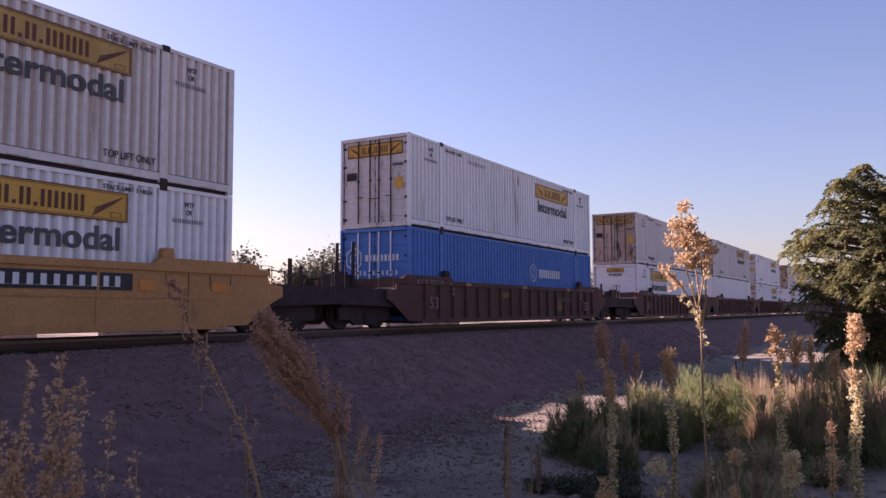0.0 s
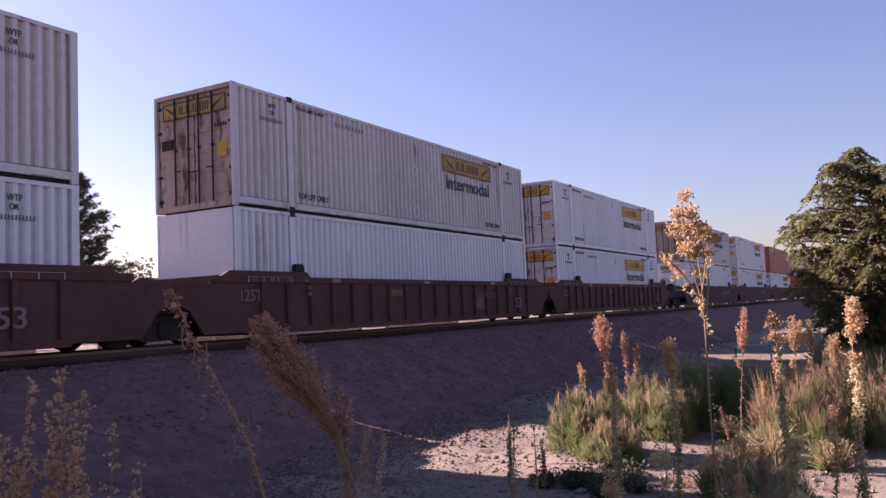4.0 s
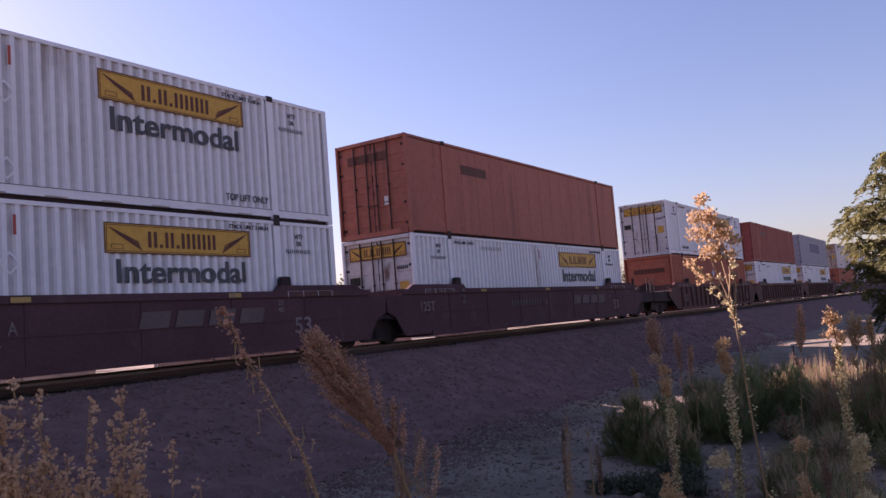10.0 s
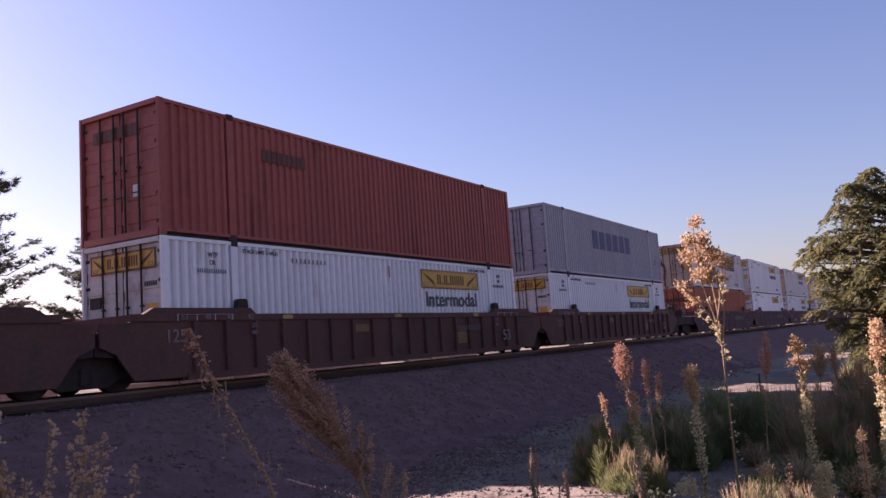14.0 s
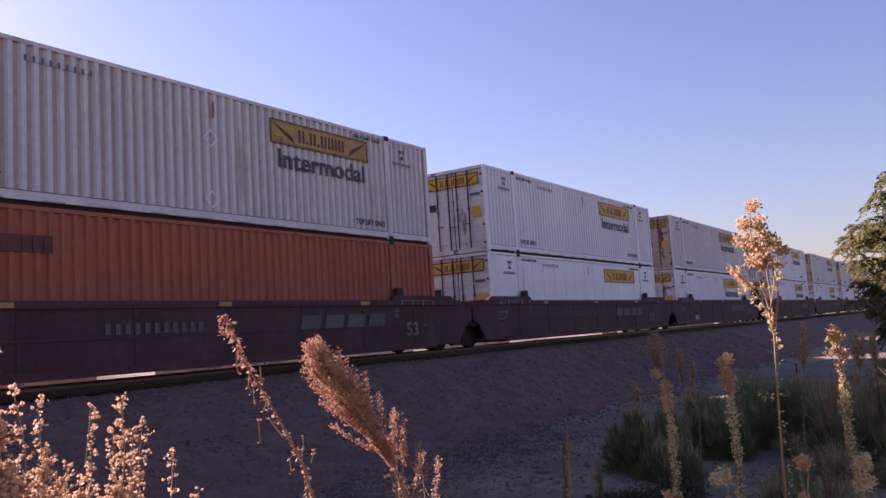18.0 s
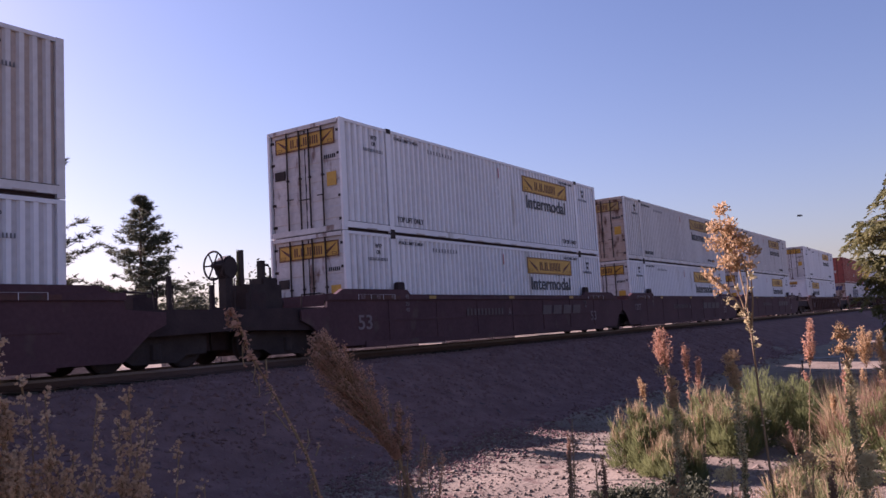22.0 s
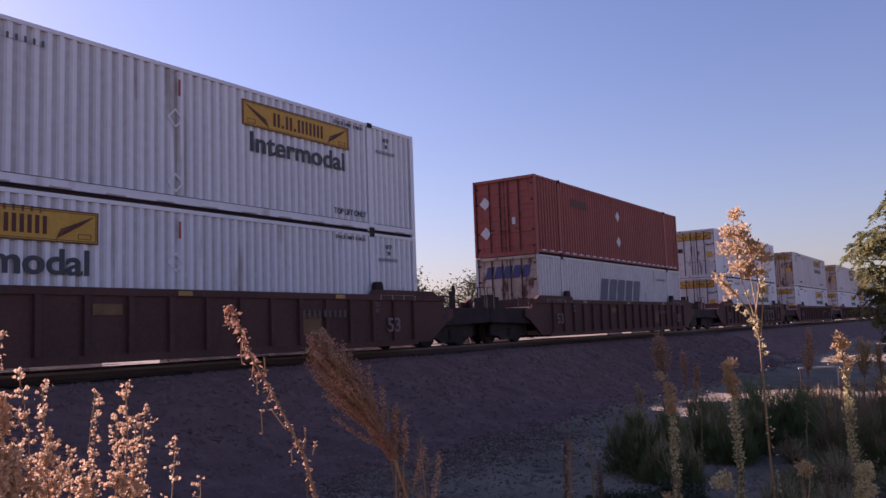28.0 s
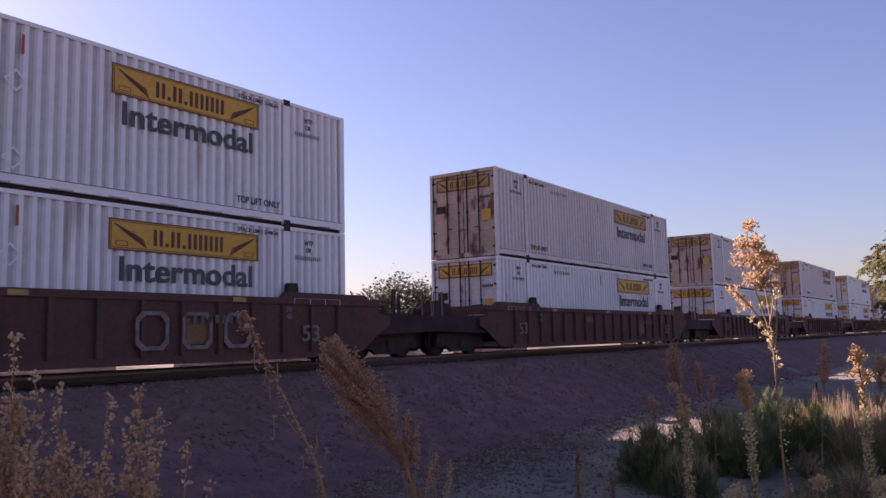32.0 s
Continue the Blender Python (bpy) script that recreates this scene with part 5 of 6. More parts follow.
def tall_weed(label, base, top, k):
    """A lanky weed: one bare stem that forks into thin branches under a shaggy, lobed top with a knob above it and a low side branch."""
    ob = tagged(new("weed"), label, "weed", group="trackside weeds")
    b = Vector((base[0], base[1], ground_z(base[0], base[1]) - 0.03))
    ob.location = b
    fork = Vector(top) - b + (RIGHT * 0.114 - UP * 0.84) * k

    def at(u, w, z):
        return fork + (RIGHT * u + AWAY * w + UP * z) * k
    part("stem", tube(bmesh.new(), curve_pts((0, 0, 0), fork, (0, 0.02, 0)), [k * (0.0095 - 0.0004 * i) for i in range(10)], 6), M_stem, ob)
    for line in (((0, 0, -0.01), (-0.03, 0.01, 0.18), (-0.09, 0, 0.38), (-0.115, 0, 0.62), (-0.114, 0, 0.8)), ((0, 0, -0.01), (0, 0.02, 0.2), (-0.02, 0.03, 0.42), (-0.05, 0.03, 0.6)),
                 ((0.005, 0, 0), (0.035, 0, 0.2), (0.04, 0, 0.36), (0.05, 0.01, 0.5)), ((-0.02, 0, 0.1), (-0.08, -0.02, 0.2), (-0.15, -0.02, 0.3), (-0.22, -0.02, 0.37)), ((-0.01, 0.01, 0.15), (0.01, -0.02, 0.3), (0.0, -0.03, 0.45))):
        part("branch", tube(bmesh.new(), [at(*p) for p in line], [k * (0.0065 - 0.001 * i) for i in range(len(line))], 5), M_stem, ob)
    bm, gb = bmesh.new(), bmesh.new()
    for u, z, r in ((-0.115, 0.79, 0.05), (-0.175, 0.65, 0.062), (-0.1, 0.69, 0.062), (-0.03, 0.66, 0.055), (-0.14, 0.56, 0.072), (-0.05, 0.56, 0.075), (0.02, 0.57, 0.055), (0.06, 0.5, 0.055), (-0.1, 0.46, 0.06), (-0.02, 0.46, 0.058),
                    (0.045, 0.42, 0.038), (-0.045, 0.39, 0.034), (-0.22, 0.38, 0.038), (-0.185, 0.33, 0.032), (-0.15, 0.27, 0.032)):
        for _ in range(3):
            puff(bm, at(u + random.gauss(0, r * 0.35), random.gauss(0, r * 0.7), z + random.gauss(0, r * 0.3)), k * r * rnd(0.6, 0.8), k * 0.027, 23000 / k / k)
    for u, z, r in ((0.045, 0.34, 0.024), (-0.115, 0.2, 0.024), (-0.08, 0.16, 0.02), (-0.03, 0.11, 0.026), (-0.02, 0.06, 0.024), (0.0, 0.0, 0.02), (0.012, -0.06, 0.016), (0.03, -0.1, 0.016), (0.02, 0.26, 0.016), (-0.05, 0.27, 0.018)):
        puff(gb, at(u, 0, z), k * r, k * 0.024, 40000 / k / k)
    for _ in range(60):
        leaf_quads(gb, fork * rnd(0.3, 0.97), k * 0.022, 1, k * 0.01)
    stuff(part("seed_head", bm, M_seed, ob))
    stuff(part("foliage", gb, M_bud, ob))
    return ob


tall = tall_weed("tall lanky weed with a shaggy golden-brown top", drawn_in((7.14, 1.46, 0), 0.53), drawn_in((7.09, 1.73, 2.45), 0.53), 0.7)


def column_weed(label, base, top, tuft=0.05, tuft_len=0.2, width=0.03, count=1500, head_mat=None):
    """A straight leafy weed: a column of small leaves, cream buds in its upper half and a bushy tuft on top."""
    ob = tagged(new("weed"), label, "weed", group="trackside weeds")
    b = Vector((base[0], base[1], ground_z(base[0], base[1]) - 0.03))
    ob.location = b
    t = Vector(top) - b
    pts = [p + Vector((random.gauss(0, 0.006), random.gauss(0, 0.006), 0)) * (i > 0) for i, p in enumerate(curve_pts((0, 0, 0), t, (0, 0.02, 0)))]

    def on(f):
        f = min(max(f, 0), 0.999) * 9
        return pts[int(f)].lerp(pts[int(f) + 1], f - int(f))
    part("stem", tube(bmesh.new(), pts, [0.006 - 0.0004 * i for i in range(10)], 6), M_stem, ob)
    gb, cb, hb = bmesh.new(), bmesh.new(), bmesh.new()
    for k in range(count):
        f = rnd(0.08, 1 - tuft_len * 0.7)
        w = width * (0.75 + 0.35 * math.sin(f * 41 + t.x) * math.sin(f * 17)) * (1.15 - 0.4 * f)
        a, q = rnd(0, 6.28), math.sqrt(random.random()) * w
        bud = random.random() < (f - 0.3) * 1.5
        leaf_quads(cb if bud else gb, on(f) + Vector((math.cos(a) * q, math.sin(a) * q, 0)), rnd(0.010, 0.017), 1, 0.002, -0.3)
    for k in range(16):
        u = random.random()
        c = on(1 - tuft_len * u * 0.85) + Vector((random.gauss(0, 1), random.gauss(0, 1), 0)) * tuft * 0.36 * (1.1 - 0.6 * u)
        puff(hb, c, tuft * rnd(0.35, 0.6) * (1.05 - 0.4 * u), 0.0125, 180000)
    stuff(part("foliage", gb, M_sage, ob))
    stuff(part("flowering", cb, M_bud, ob, "cream flower buds"))
    stuff(part("seed_head", hb, head_mat or M_seed, ob))
    return ob


for label, b, t, tuft, ln, wd, n, mat in [
    ("leafy grey-green weed with cream buds and a tan tuft", (6.67, 2.15), (6.64, 2.22, 1.05), 0.066, 0.15, 0.036, 1500, M_seed),
    ("leafy grey-green weed with cream buds and a tan tuft", (6.79, 1.68), (6.78, 1.75, 1.19), 0.062, 0.15, 0.036, 1700, M_seed),
    ("leafy yellow-green weed with a russet tuft", (6.96, 0.79), (6.93, 0.96, 1.34), 0.062, 0.13, 0.036, 1900, M_seed),
    ("leafy yellow-green weed with a golden tuft", (6.6, 0.38), (6.59, 0.36, 1.46), 0.065, 0.2, 0.042, 2200, M_seed),
    ("short dry weed with a russet tuft", (6.58, 0.54), (6.58, 0.54, 0.72), 0.05, 0.3, 0.014, 200, M_seed),
    ("low bushy weed with yellow flowers", (6.35, 0.80), (6.35, 0.80, 0.45), 0.085, 0.6, 0.07, 900, M_bud),
    ("low bushy weed with russet seeds", (6.3, 1.14), (6.3, 1.13, 0.43), 0.08, 0.6, 0.05, 700, M_seed),
    ("low bushy weed with russet seeds", (6.25, 2.12), (6.24, 2.15, 0.2), 0.08, 0.6, 0.05, 600, M_seed),
    ("low bushy weed with cream buds", (6.37, 1.73), (6.37, 1.74, 0.4), 0.075, 0.7, 0.06, 900, M_bud)]:
    column_weed(label, drawn_in((*b, 0), 0.55), drawn_in(t, 0.55), tuft * 0.68, ln, wd * 0.74, int(n * 1.5), mat)
for label, b, t, lm, hm, kw in [
    ("thin bare dry upright stalk", (6.1, 2.96), (6.15, 2.91, 0.71), M_dryleaf, M_russet, dict(leaves=40, leaf=0.02, heads=50, head=0.4, head_w=0.007)),
    ("small upright weed with russet seeds", (5.93, 4.42), (5.89, 4.48, 0.84), M_russet, M_russet, dict(leaves=60, leaf=0.02, heads=160, head=0.5, head_w=0.014, sprigs=12, sprig_len=0.08)),
    ("small upright weed with russet seeds", (5.78, 3.96), (5.69, 4.07, 0.61), M_russet, M_russet, dict(leaves=60, leaf=0.02, heads=120, head=0.5, head_w=0.012)),
]:
    k = 0.43 if b[1] > 3.8 else 0.6
    weed(label, drawn_in((*b, 0), k), drawn_in(t, k), lm, hm, **kw)
def tattered(label, base, top):
    """A leaning dry stalk with a hooked tip, shredded leaves along it and thin curls that hang from it."""
    ob = tagged(new("weed"), label, "weed", group="trackside weeds")
    b = Vector((base[0], base[1], ground_z(base[0], base[1]) - 0.03))
    ob.location = b
    tip = Vector(top) - b

    def at(u, z):
        return tip + RIGHT * u + UP * z
    line = [at(0.0, -0.06), at(-0.004, -0.01), at(0.008, 0.005), at(0.03, -0.03), at(0.05, -0.09), at(0.07, -0.157), at(0.12, -0.242), at(0.16, -0.314), at(0.2, -0.395), at(0.235, -0.466), at(0.26, -0.52), at(0.28, -0.59), at(0.3, -0.67)]
    part("stem", tube(bmesh.new(), [Vector((0, 0, 0)), at(0.38, -1.0)] + line[::-1], [0.008, 0.007] + [0.0065 - 0.0004 * i for i in range(13)], 6), M_stem, ob)
    sb, bm = bmesh.new(), bmesh.new()
    for curl in (((0.075, -0.22), (0.1, -0.232), (0.102, -0.3)), ((0.12, -0.3), (0.155, -0.29), (0.132, -0.335)), ((0.2, -0.43), (0.15, -0.36), (0.115, -0.362), (0.116, -0.44)), ((0.23, -0.49), (0.215, -0.5), (0.222, -0.545)),
                 ((0.29, -0.52), (0.3, -0.49), (0.302, -0.475)), ((0.125, -0.18), (0.13, -0.235)), ((0.05, -0.12), (0.045, -0.17), (0.055, -0.2)), ((0.02, -0.03), (0.014, -0.07)), ((0.09, -0.2), (0.085, -0.25), (0.1, -0.27)), ((0.25, -0.5), (0.27, -0.47), (0.262, -0.43))):
        pts = [at(u + random.gauss(0, 0.002), z) for u, z in curl]
        tube(sb, pts, [0.0028 - 0.0004 * i for i in range(len(pts))], 4)
        for p in pts[1:]:
            leaf_quads(bm, p, 0.012, 3, 0.003, 0.6)
    for _ in range(420):
        f = random.random() ** 1.2 * 11.9
        p = line[int(f)].lerp(line[int(f) + 1], f - int(f))
        leaf_quads(bm, p, rnd(0.01, 0.022) * (1.25 if 2.5 < f < 6 else 0.8), 1, 0.008 if 2.5 < f < 6 else 0.004, 0.8)
    stuff(part("foliage", bm, M_redseed, ob))
    stuff(part("branching", sb, M_dryleaf, ob))
    return ob


tattered("leaning dry weed with a hooked tip and hanging tatters", drawn_in((5.13, 4.62, 0), 0.43), drawn_in((4.57, 5.17, 1.75), 0.43))


def plume(label, base, top, k):
    """A leaning dry panicle: a dense ragged fan of fine seeds on curved branches, with loose side sprigs below."""
    ob = tagged(new("weed"), label, "weed", group="trackside weeds")
    b = Vector((base[0], base[1], ground_z(base[0], base[1]) - 0.03))
    ob.location = b
    tip = Vector(top) - b

    def at(u, z, w=0.0):
        return tip + (RIGHT * u + AWAY * w + UP * z) * k
    throat = at(0.42, -0.69)
    part("stem", tube(bmesh.new(), [Vector((0, 0, 0)), throat.lerp(Vector((0, 0, 0)), 0.5) + RIGHT * 0.04, throat, at(0.27, -0.42), at(0.12, -0.2), at(0, -0.02)], [0.008, 0.007, 0.006, 0.005, 0.003, 0.001], 6), M_stem, ob)
    bm, sb = bmesh.new(), bmesh.new()
    axis = [at(0.42, -0.69), at(0.345, -0.55), at(0.26, -0.41), at(0.16, -0.27), at(0.07, -0.14), at(0.0, 0.0)]
    half = [k * h for h in (0.01, 0.028, 0.08, 0.135, 0.135, 0.055)]
    across = (RIGHT * 0.82 + UP * 0.57).normalized()

    def on(f):
        f = min(max(f, 0), 0.999) * 5
        i = int(f)
        return axis[i].lerp(axis[i + 1], f - i), half[i] + (half[i + 1] - half[i]) * (f - i)
    for _ in range(380):
        f = rnd(0.05, 1.0)
        c, w = on(f)
        a, q = rnd(0, 6.28), math.sqrt(random.random()) * rnd(0.8, 1.1)
        end = c + across * w * q * math.cos(a) + AWAY * w * q * math.sin(a)
        start = on(f - rnd(0.15, 0.3))[0]
        mid = start.lerp(end, 0.5) + (end - c) * 0.25
        tube(sb, [start, mid, end], [0.0018, 0.0013, 0.0008], 3)
        for i in range(13):
            g = 0.3 + 0.72 * (i + rnd(0, 0.8)) / 13
            p = (start * (1 - g) + mid * g) * (1 - g) + (mid * (1 - g) + end * g) * g
            leaf_quads(bm, p, 0.0145 * k, 3, 0.007 * k)
    for p0, p1, n in ((at(0.38, -0.63), at(0.11, -0.46), 14), (at(0.3, -0.5), at(0.04, -0.33), 8), (at(0.33, -0.56), at(0.29, -0.2), 14), (at(0.36, -0.6), at(0.36, -0.32), 12),
                      (at(0.42, -0.68), at(0.43, -0.4), 16), (at(0.46, -0.74), at(0.48, -0.47), 16), (at(0.5, -0.86), at(0.57, -0.62), 14), (at(0.6, -0.98), at(0.65, -0.67), 14)):
        mid = p0.lerp(p1, 0.55) - UP * 0.025 * k
        tube(sb, [at(0.42, -0.69).lerp(p0, 0.7) if n < 15 else p0 - UP * 0.2, p0, mid, p1], [0.0028, 0.0025, 0.0018, 0.001], 4)
        for _ in range(n * 4):
            g = rnd(0.25, 1.02)
            p = (p0 * (1 - g) + mid * g) * (1 - g) + (mid * (1 - g) + p1 * g) * g
            leaf_quads(bm, p, 0.0125 * k, 4, 0.008 * k)
    stuff(part("seed_head", bm, M_redseed, ob))
    stuff(part("branching", sb, M_stem, ob))
    return ob


plume("leaning plume of russet seeds", drawn_in((6.2, 4.06, 0), 0.43), drawn_in((5.43, 5.03, 1.53), 0.43), 0.723)
for b, t, n, side, reach in [((2.03, 2.97), (2.16, 3.07, 1.31), 14, 6, 0.2),
                          ((2.0, 3.0), (2.05, 3.14, 1.29), 11, 4, 0.2),
                          ((2.12, 2.91), (2.21, 3.03, 1.22), 7, 2, 0.1),
                          ((2.21, 2.84), (2.31, 2.95, 1.08), 6, 1, 0.08),
                          ((2.28, 2.78), (2.39, 2.89, 0.89), 5, 2, 0.07),
                          ((2.2, 2.85), (1.6, 3.39, 1.41), 20, 7, 0.16),
                          ((1.89, 3.07), (1.82, 3.28, 1.39), 9, 5, 0.14),
                          ((1.73, 3.16), (1.73, 3.33, 1.55), 10, 6, 0.16),
                          ((1.89, 3.07), (1.89, 3.24, 1.33), 9, 5, 0.12),
                          ((2.06, 2.95), (1.67, 3.36, 1.13), 15, 6, 0.12),
                          ((1.83, 3.1), (1.8, 3.29, 1.05), 9, 7, 0.12),
                          ((1.67, 3.19), (1.66, 3.36, 1.47), 10, 6, 0.16),
                          ((1.57, 3.24), (1.55, 3.41, 1.65), 10, 5, 0.16),
                          ((1.54, 3.26), (1.5, 3.44, 1.35), 12, 6, 0.16),
                          ((1.94, 3.03), (1.97, 3.19, 1.07), 10, 7, 0.14),
                          ((2.0, 3.0), (2.12, 3.09, 1.2), 9, 3, 0.12),
                          ((2.05, 2.96), (2.18, 3.05, 1.17), 8, 3, 0.12),
                          ((2.15, 2.88), (1.72, 3.30, 1.02), 22, 7, 0.14), ((2.18, 2.86), (1.85, 3.2, 0.92), 22, 7, 0.14), ((2.2, 2.84), (1.58, 3.42, 1.15), 22, 7, 0.14), ((2.12, 2.9), (1.95, 3.12, 0.86), 18, 6, 0.14),
                          ((2.05, 2.95), (1.9, 3.22, 1.16), 12, 5, 0.16), ((1.95, 3.02), (1.74, 3.32, 1.25), 14, 5, 0.16), ((1.9, 3.05), (1.62, 3.38, 1.3), 14, 5, 0.16), ((2.0, 2.98), (2.0, 3.14, 1.0), 14, 6, 0.14)]:
    beaded("dry weed strung with round pinkish tan seed clusters", drawn_in((*b, 0), 0.56), drawn_in(t, 0.56), int(n * 3.2), side + 2, 0.0055, reach * 0.75, 1.5 if n > 15 else 1.0)
for label, b, t, w, n, mat in [("feathery russet plume above the shrubs", (10.95, 3.55), (10.87, 3.77, 1.36), 0.14, 60, M_redseed), ("slender dry weed with a russet tuft", (11.0, 3.4), (10.95, 3.45, 1.12), 0.06, 22, M_redseed), ("slender dry weed with a russet tuft", (11.0, 3.3), (10.95, 3.3, 0.95), 0.05, 18, M_redseed),
                         ("slender dry weed with a tan tuft", (10.9, 3.95), (10.8, 4.05, 0.72), 0.05, 14, M_seed), ("tall feathery russet plume", (11.85, 2.2), (11.83, 2.03, 1.35), 0.1, 44, M_redseed), ("golden plume on a dry stalk", (13.2, 1.6), (13.2, 1.55, 1.19), 0.15, 60, M_seed),
                         ("golden plume on a dry stalk", (13.27, 1.36), (13.23, 1.36, 1.15), 0.08, 30, M_seed), ("golden plume on a dry stalk", (12.9, 1.05), (12.9, 1.0, 0.94), 0.12, 40, M_seed), ("slender dry weed with a tan tuft", (12.9, 1.95), (12.9, 2.0, 0.3), 0.05, 16, M_seed), ("slender dry weed with a russet tuft", (12.5, 1.7), (12.5, 1.75, 0.65), 0.06, 20, M_redseed)]:
    plant(label, b, t, 0.75, [(0.68, None, w, n, 0.022, 7, 0.012, "bush"), (0.55, (0.02, 0.06, 0.25), w * 0.3, n // 6, 0.02, 6, 0.01, "bush")], mat, M_dryleaf, leaves=40, leaf=0.03, crooked=0.012)
for b, t in [((11.77, 2.27), (11.7, 2.4, 0.02)), ((10.5, 5.05), (10.5, 5.05, -0.02)), ((7.57, 1.24), (7.57, 1.24, 0.3)), ((7.6, 3.3), (7.6, 3.3, 0.2)), ((7.4, 3.57), (7.4, 3.56, 0.25)), ((7.9, 2.6), (7.85, 2.65, 0.2))]:
    plant("short dry russet stalk", b, t, 0.6, [(0.3, None, 0.03, 16, 0.02, 8, 0.01, "bush")], M_russet, M_dryleaf, leaves=14, leaf=0.02)
G, D = M_grass, M_dryleaf
for label, at, r, h, n, mats, kw in [
    ("tangle of dry red-brown stalks", (15.9, 2.75), 0.9, 1.2, 1500, [D, M_russet, D], dict(thick=0.007)),
    ("tangle of dry red-brown stalks", (16.9, 2.3), 0.9, 1.15, 1300, [D, M_russet, D], dict(thick=0.007)),
    ("tangle of dry red-brown stalks", (13.4, 1.75), 0.55, 1.2, 1300, [D, M_russet, G], dict(thick=0.006)),
    ("tangle of dry red-brown stalks", (14.2, 1.3), 0.6, 1.35, 1500, [M_russet, D, G], dict(thick=0.006, leafy=1)),
    ("low mixed dry and green growth", (7.9, 1.35), 0.5, 0.55, 1800, [G, D], dict(leafy=1)),
    ("low mixed dry and green growth", (9.0, 1.75), 0.5, 0.6, 1600, [G, D], dict(leafy=1)),
    ("low mixed dry and green growth", (11.8, 1.5), 0.9, 0.6, 2600, [G, D], dict(leafy=1)),
    ("low mixed dry and green growth", (13.6, 1.9), 0.9, 0.6, 2400, [G, D], dict(leafy=1)),
    ("dark fleshy low plant on the dirt", (9.3, 3.75), 0.34, 0.3, 420, [M_fleshy], dict(thick=0.018, leafy=4)),
    ("dark fleshy low plant on the dirt", (9.75, 3.35), 0.36, 0.32, 420, [M_fleshy], dict(thick=0.018, leafy=4)),
    ("dark fleshy low plant on the dirt", (9.0, 3.0), 0.3, 0.26, 320, [M_fleshy], dict(thick=0.018, leafy=4)),
    ("tuft of fine dry straw", (7.3, 2.4), 0.35, 0.25, 500, [D], dict(thick=0.005)),
    ("tuft of fine dry straw", (6.9, 3.7), 0.4, 0.2, 600, [D], dict(thick=0.004)),
    ("tuft of fine dry straw", (7.4, 3.6), 0.4, 0.16, 500, [D], dict(thick=0.004)),
    ("tuft of fine dry straw", (6.8, 4.4), 0.4, 0.16, 500, [D], dict(thick=0.004)),
    ("tangle of fallen dry twigs", (9.6, 3.0), 0.6, 0.25, 260, [M_russet], dict(thick=0.006)),
    ("pale tuft of grass on the bank", (23.7, 3.7), 0.5, 0.5, 600, [D], dict(thick=0.01)),
]:
    clump("shrub", label, at, r, h, n, mats, **kw)
for label, at, r, h, n, dry, knot in [
    ("rounded yellow-green broom-like shrub with dry tan tips", (11.35, 4.12), 0.6, 0.98, 17000, D, 5), ("low yellow-green broom-like shrub", (10.75, 3.65), 0.4, 0.6, 7000, D, 3),
    ("rounded yellow-green broom-like shrub", (13.2, 3.75), 0.85, 1.15, 18000, D, 5), ("large rounded grey-green broom-like shrub", (14.7, 3.25), 1.05, 1.25, 20000, None, 0), ("grey-green broom-like shrub among dry stalks", (15.7, 2.6), 0.8, 1.0, 10000, M_russet, 2),
    ("tall leafy green bush among dry stalks", (13.3, 0.75), 0.9, 1.4, 13000, M_russet, 1), ("leafy green bush among dry stalks", (12.6, 1.3), 0.6, 0.95, 10000, M_russet, 2), ("low dusty green bush", (9.2, 1.55), 0.55, 0.55, 7000, D, 4)]:
    bush(label, at, r, h, n, G, dry, topknot=knot)
for k in range(16):
    clump("shrub", "dry and green growth beside the track", (15 + k * 1.5 + rnd(-0.5, 0.5), rnd(0.3, 2.2)), rnd(0.7, 1.2), rnd(0.6, 1.2), 1100, [G, D], thick=0.018)
for b, t in [((3.7, 2.72), (3.73, 2.69, 0.93)), ((3.72, 2.7), (3.66, 2.78, 0.75)), ((3.75, 2.66), (3.79, 2.61, 0.79)), ((3.1, 2.86), (3.05, 2.89, 0.83)), ((5.86, 2.82), (5.86, 2.81, 0.55)), ((5.94, 2.64), (5.94, 2.64, 0.64)),
             ((5.7, 2.7), (5.69, 2.7, 0.71)), ((5.8, 2.56), (5.76, 2.56, 0.58)), ((4.0, 3.0), (3.94, 3.08, 1.2)), ((6.22, 1.16), (6.19, 1.18, 0.64)), ((5.95, 1.1), (5.89, 1.14, 0.68))]:
    weed("thin bare dark dry stalk", (*b, 0), t, M_stem, M_stem, leaves=16, leaf=0.02, heads=20, head=0.4, head_w=0.006, sprigs=5, sprig_len=0.12, grain=0.012, beads=2, radius=0.005)


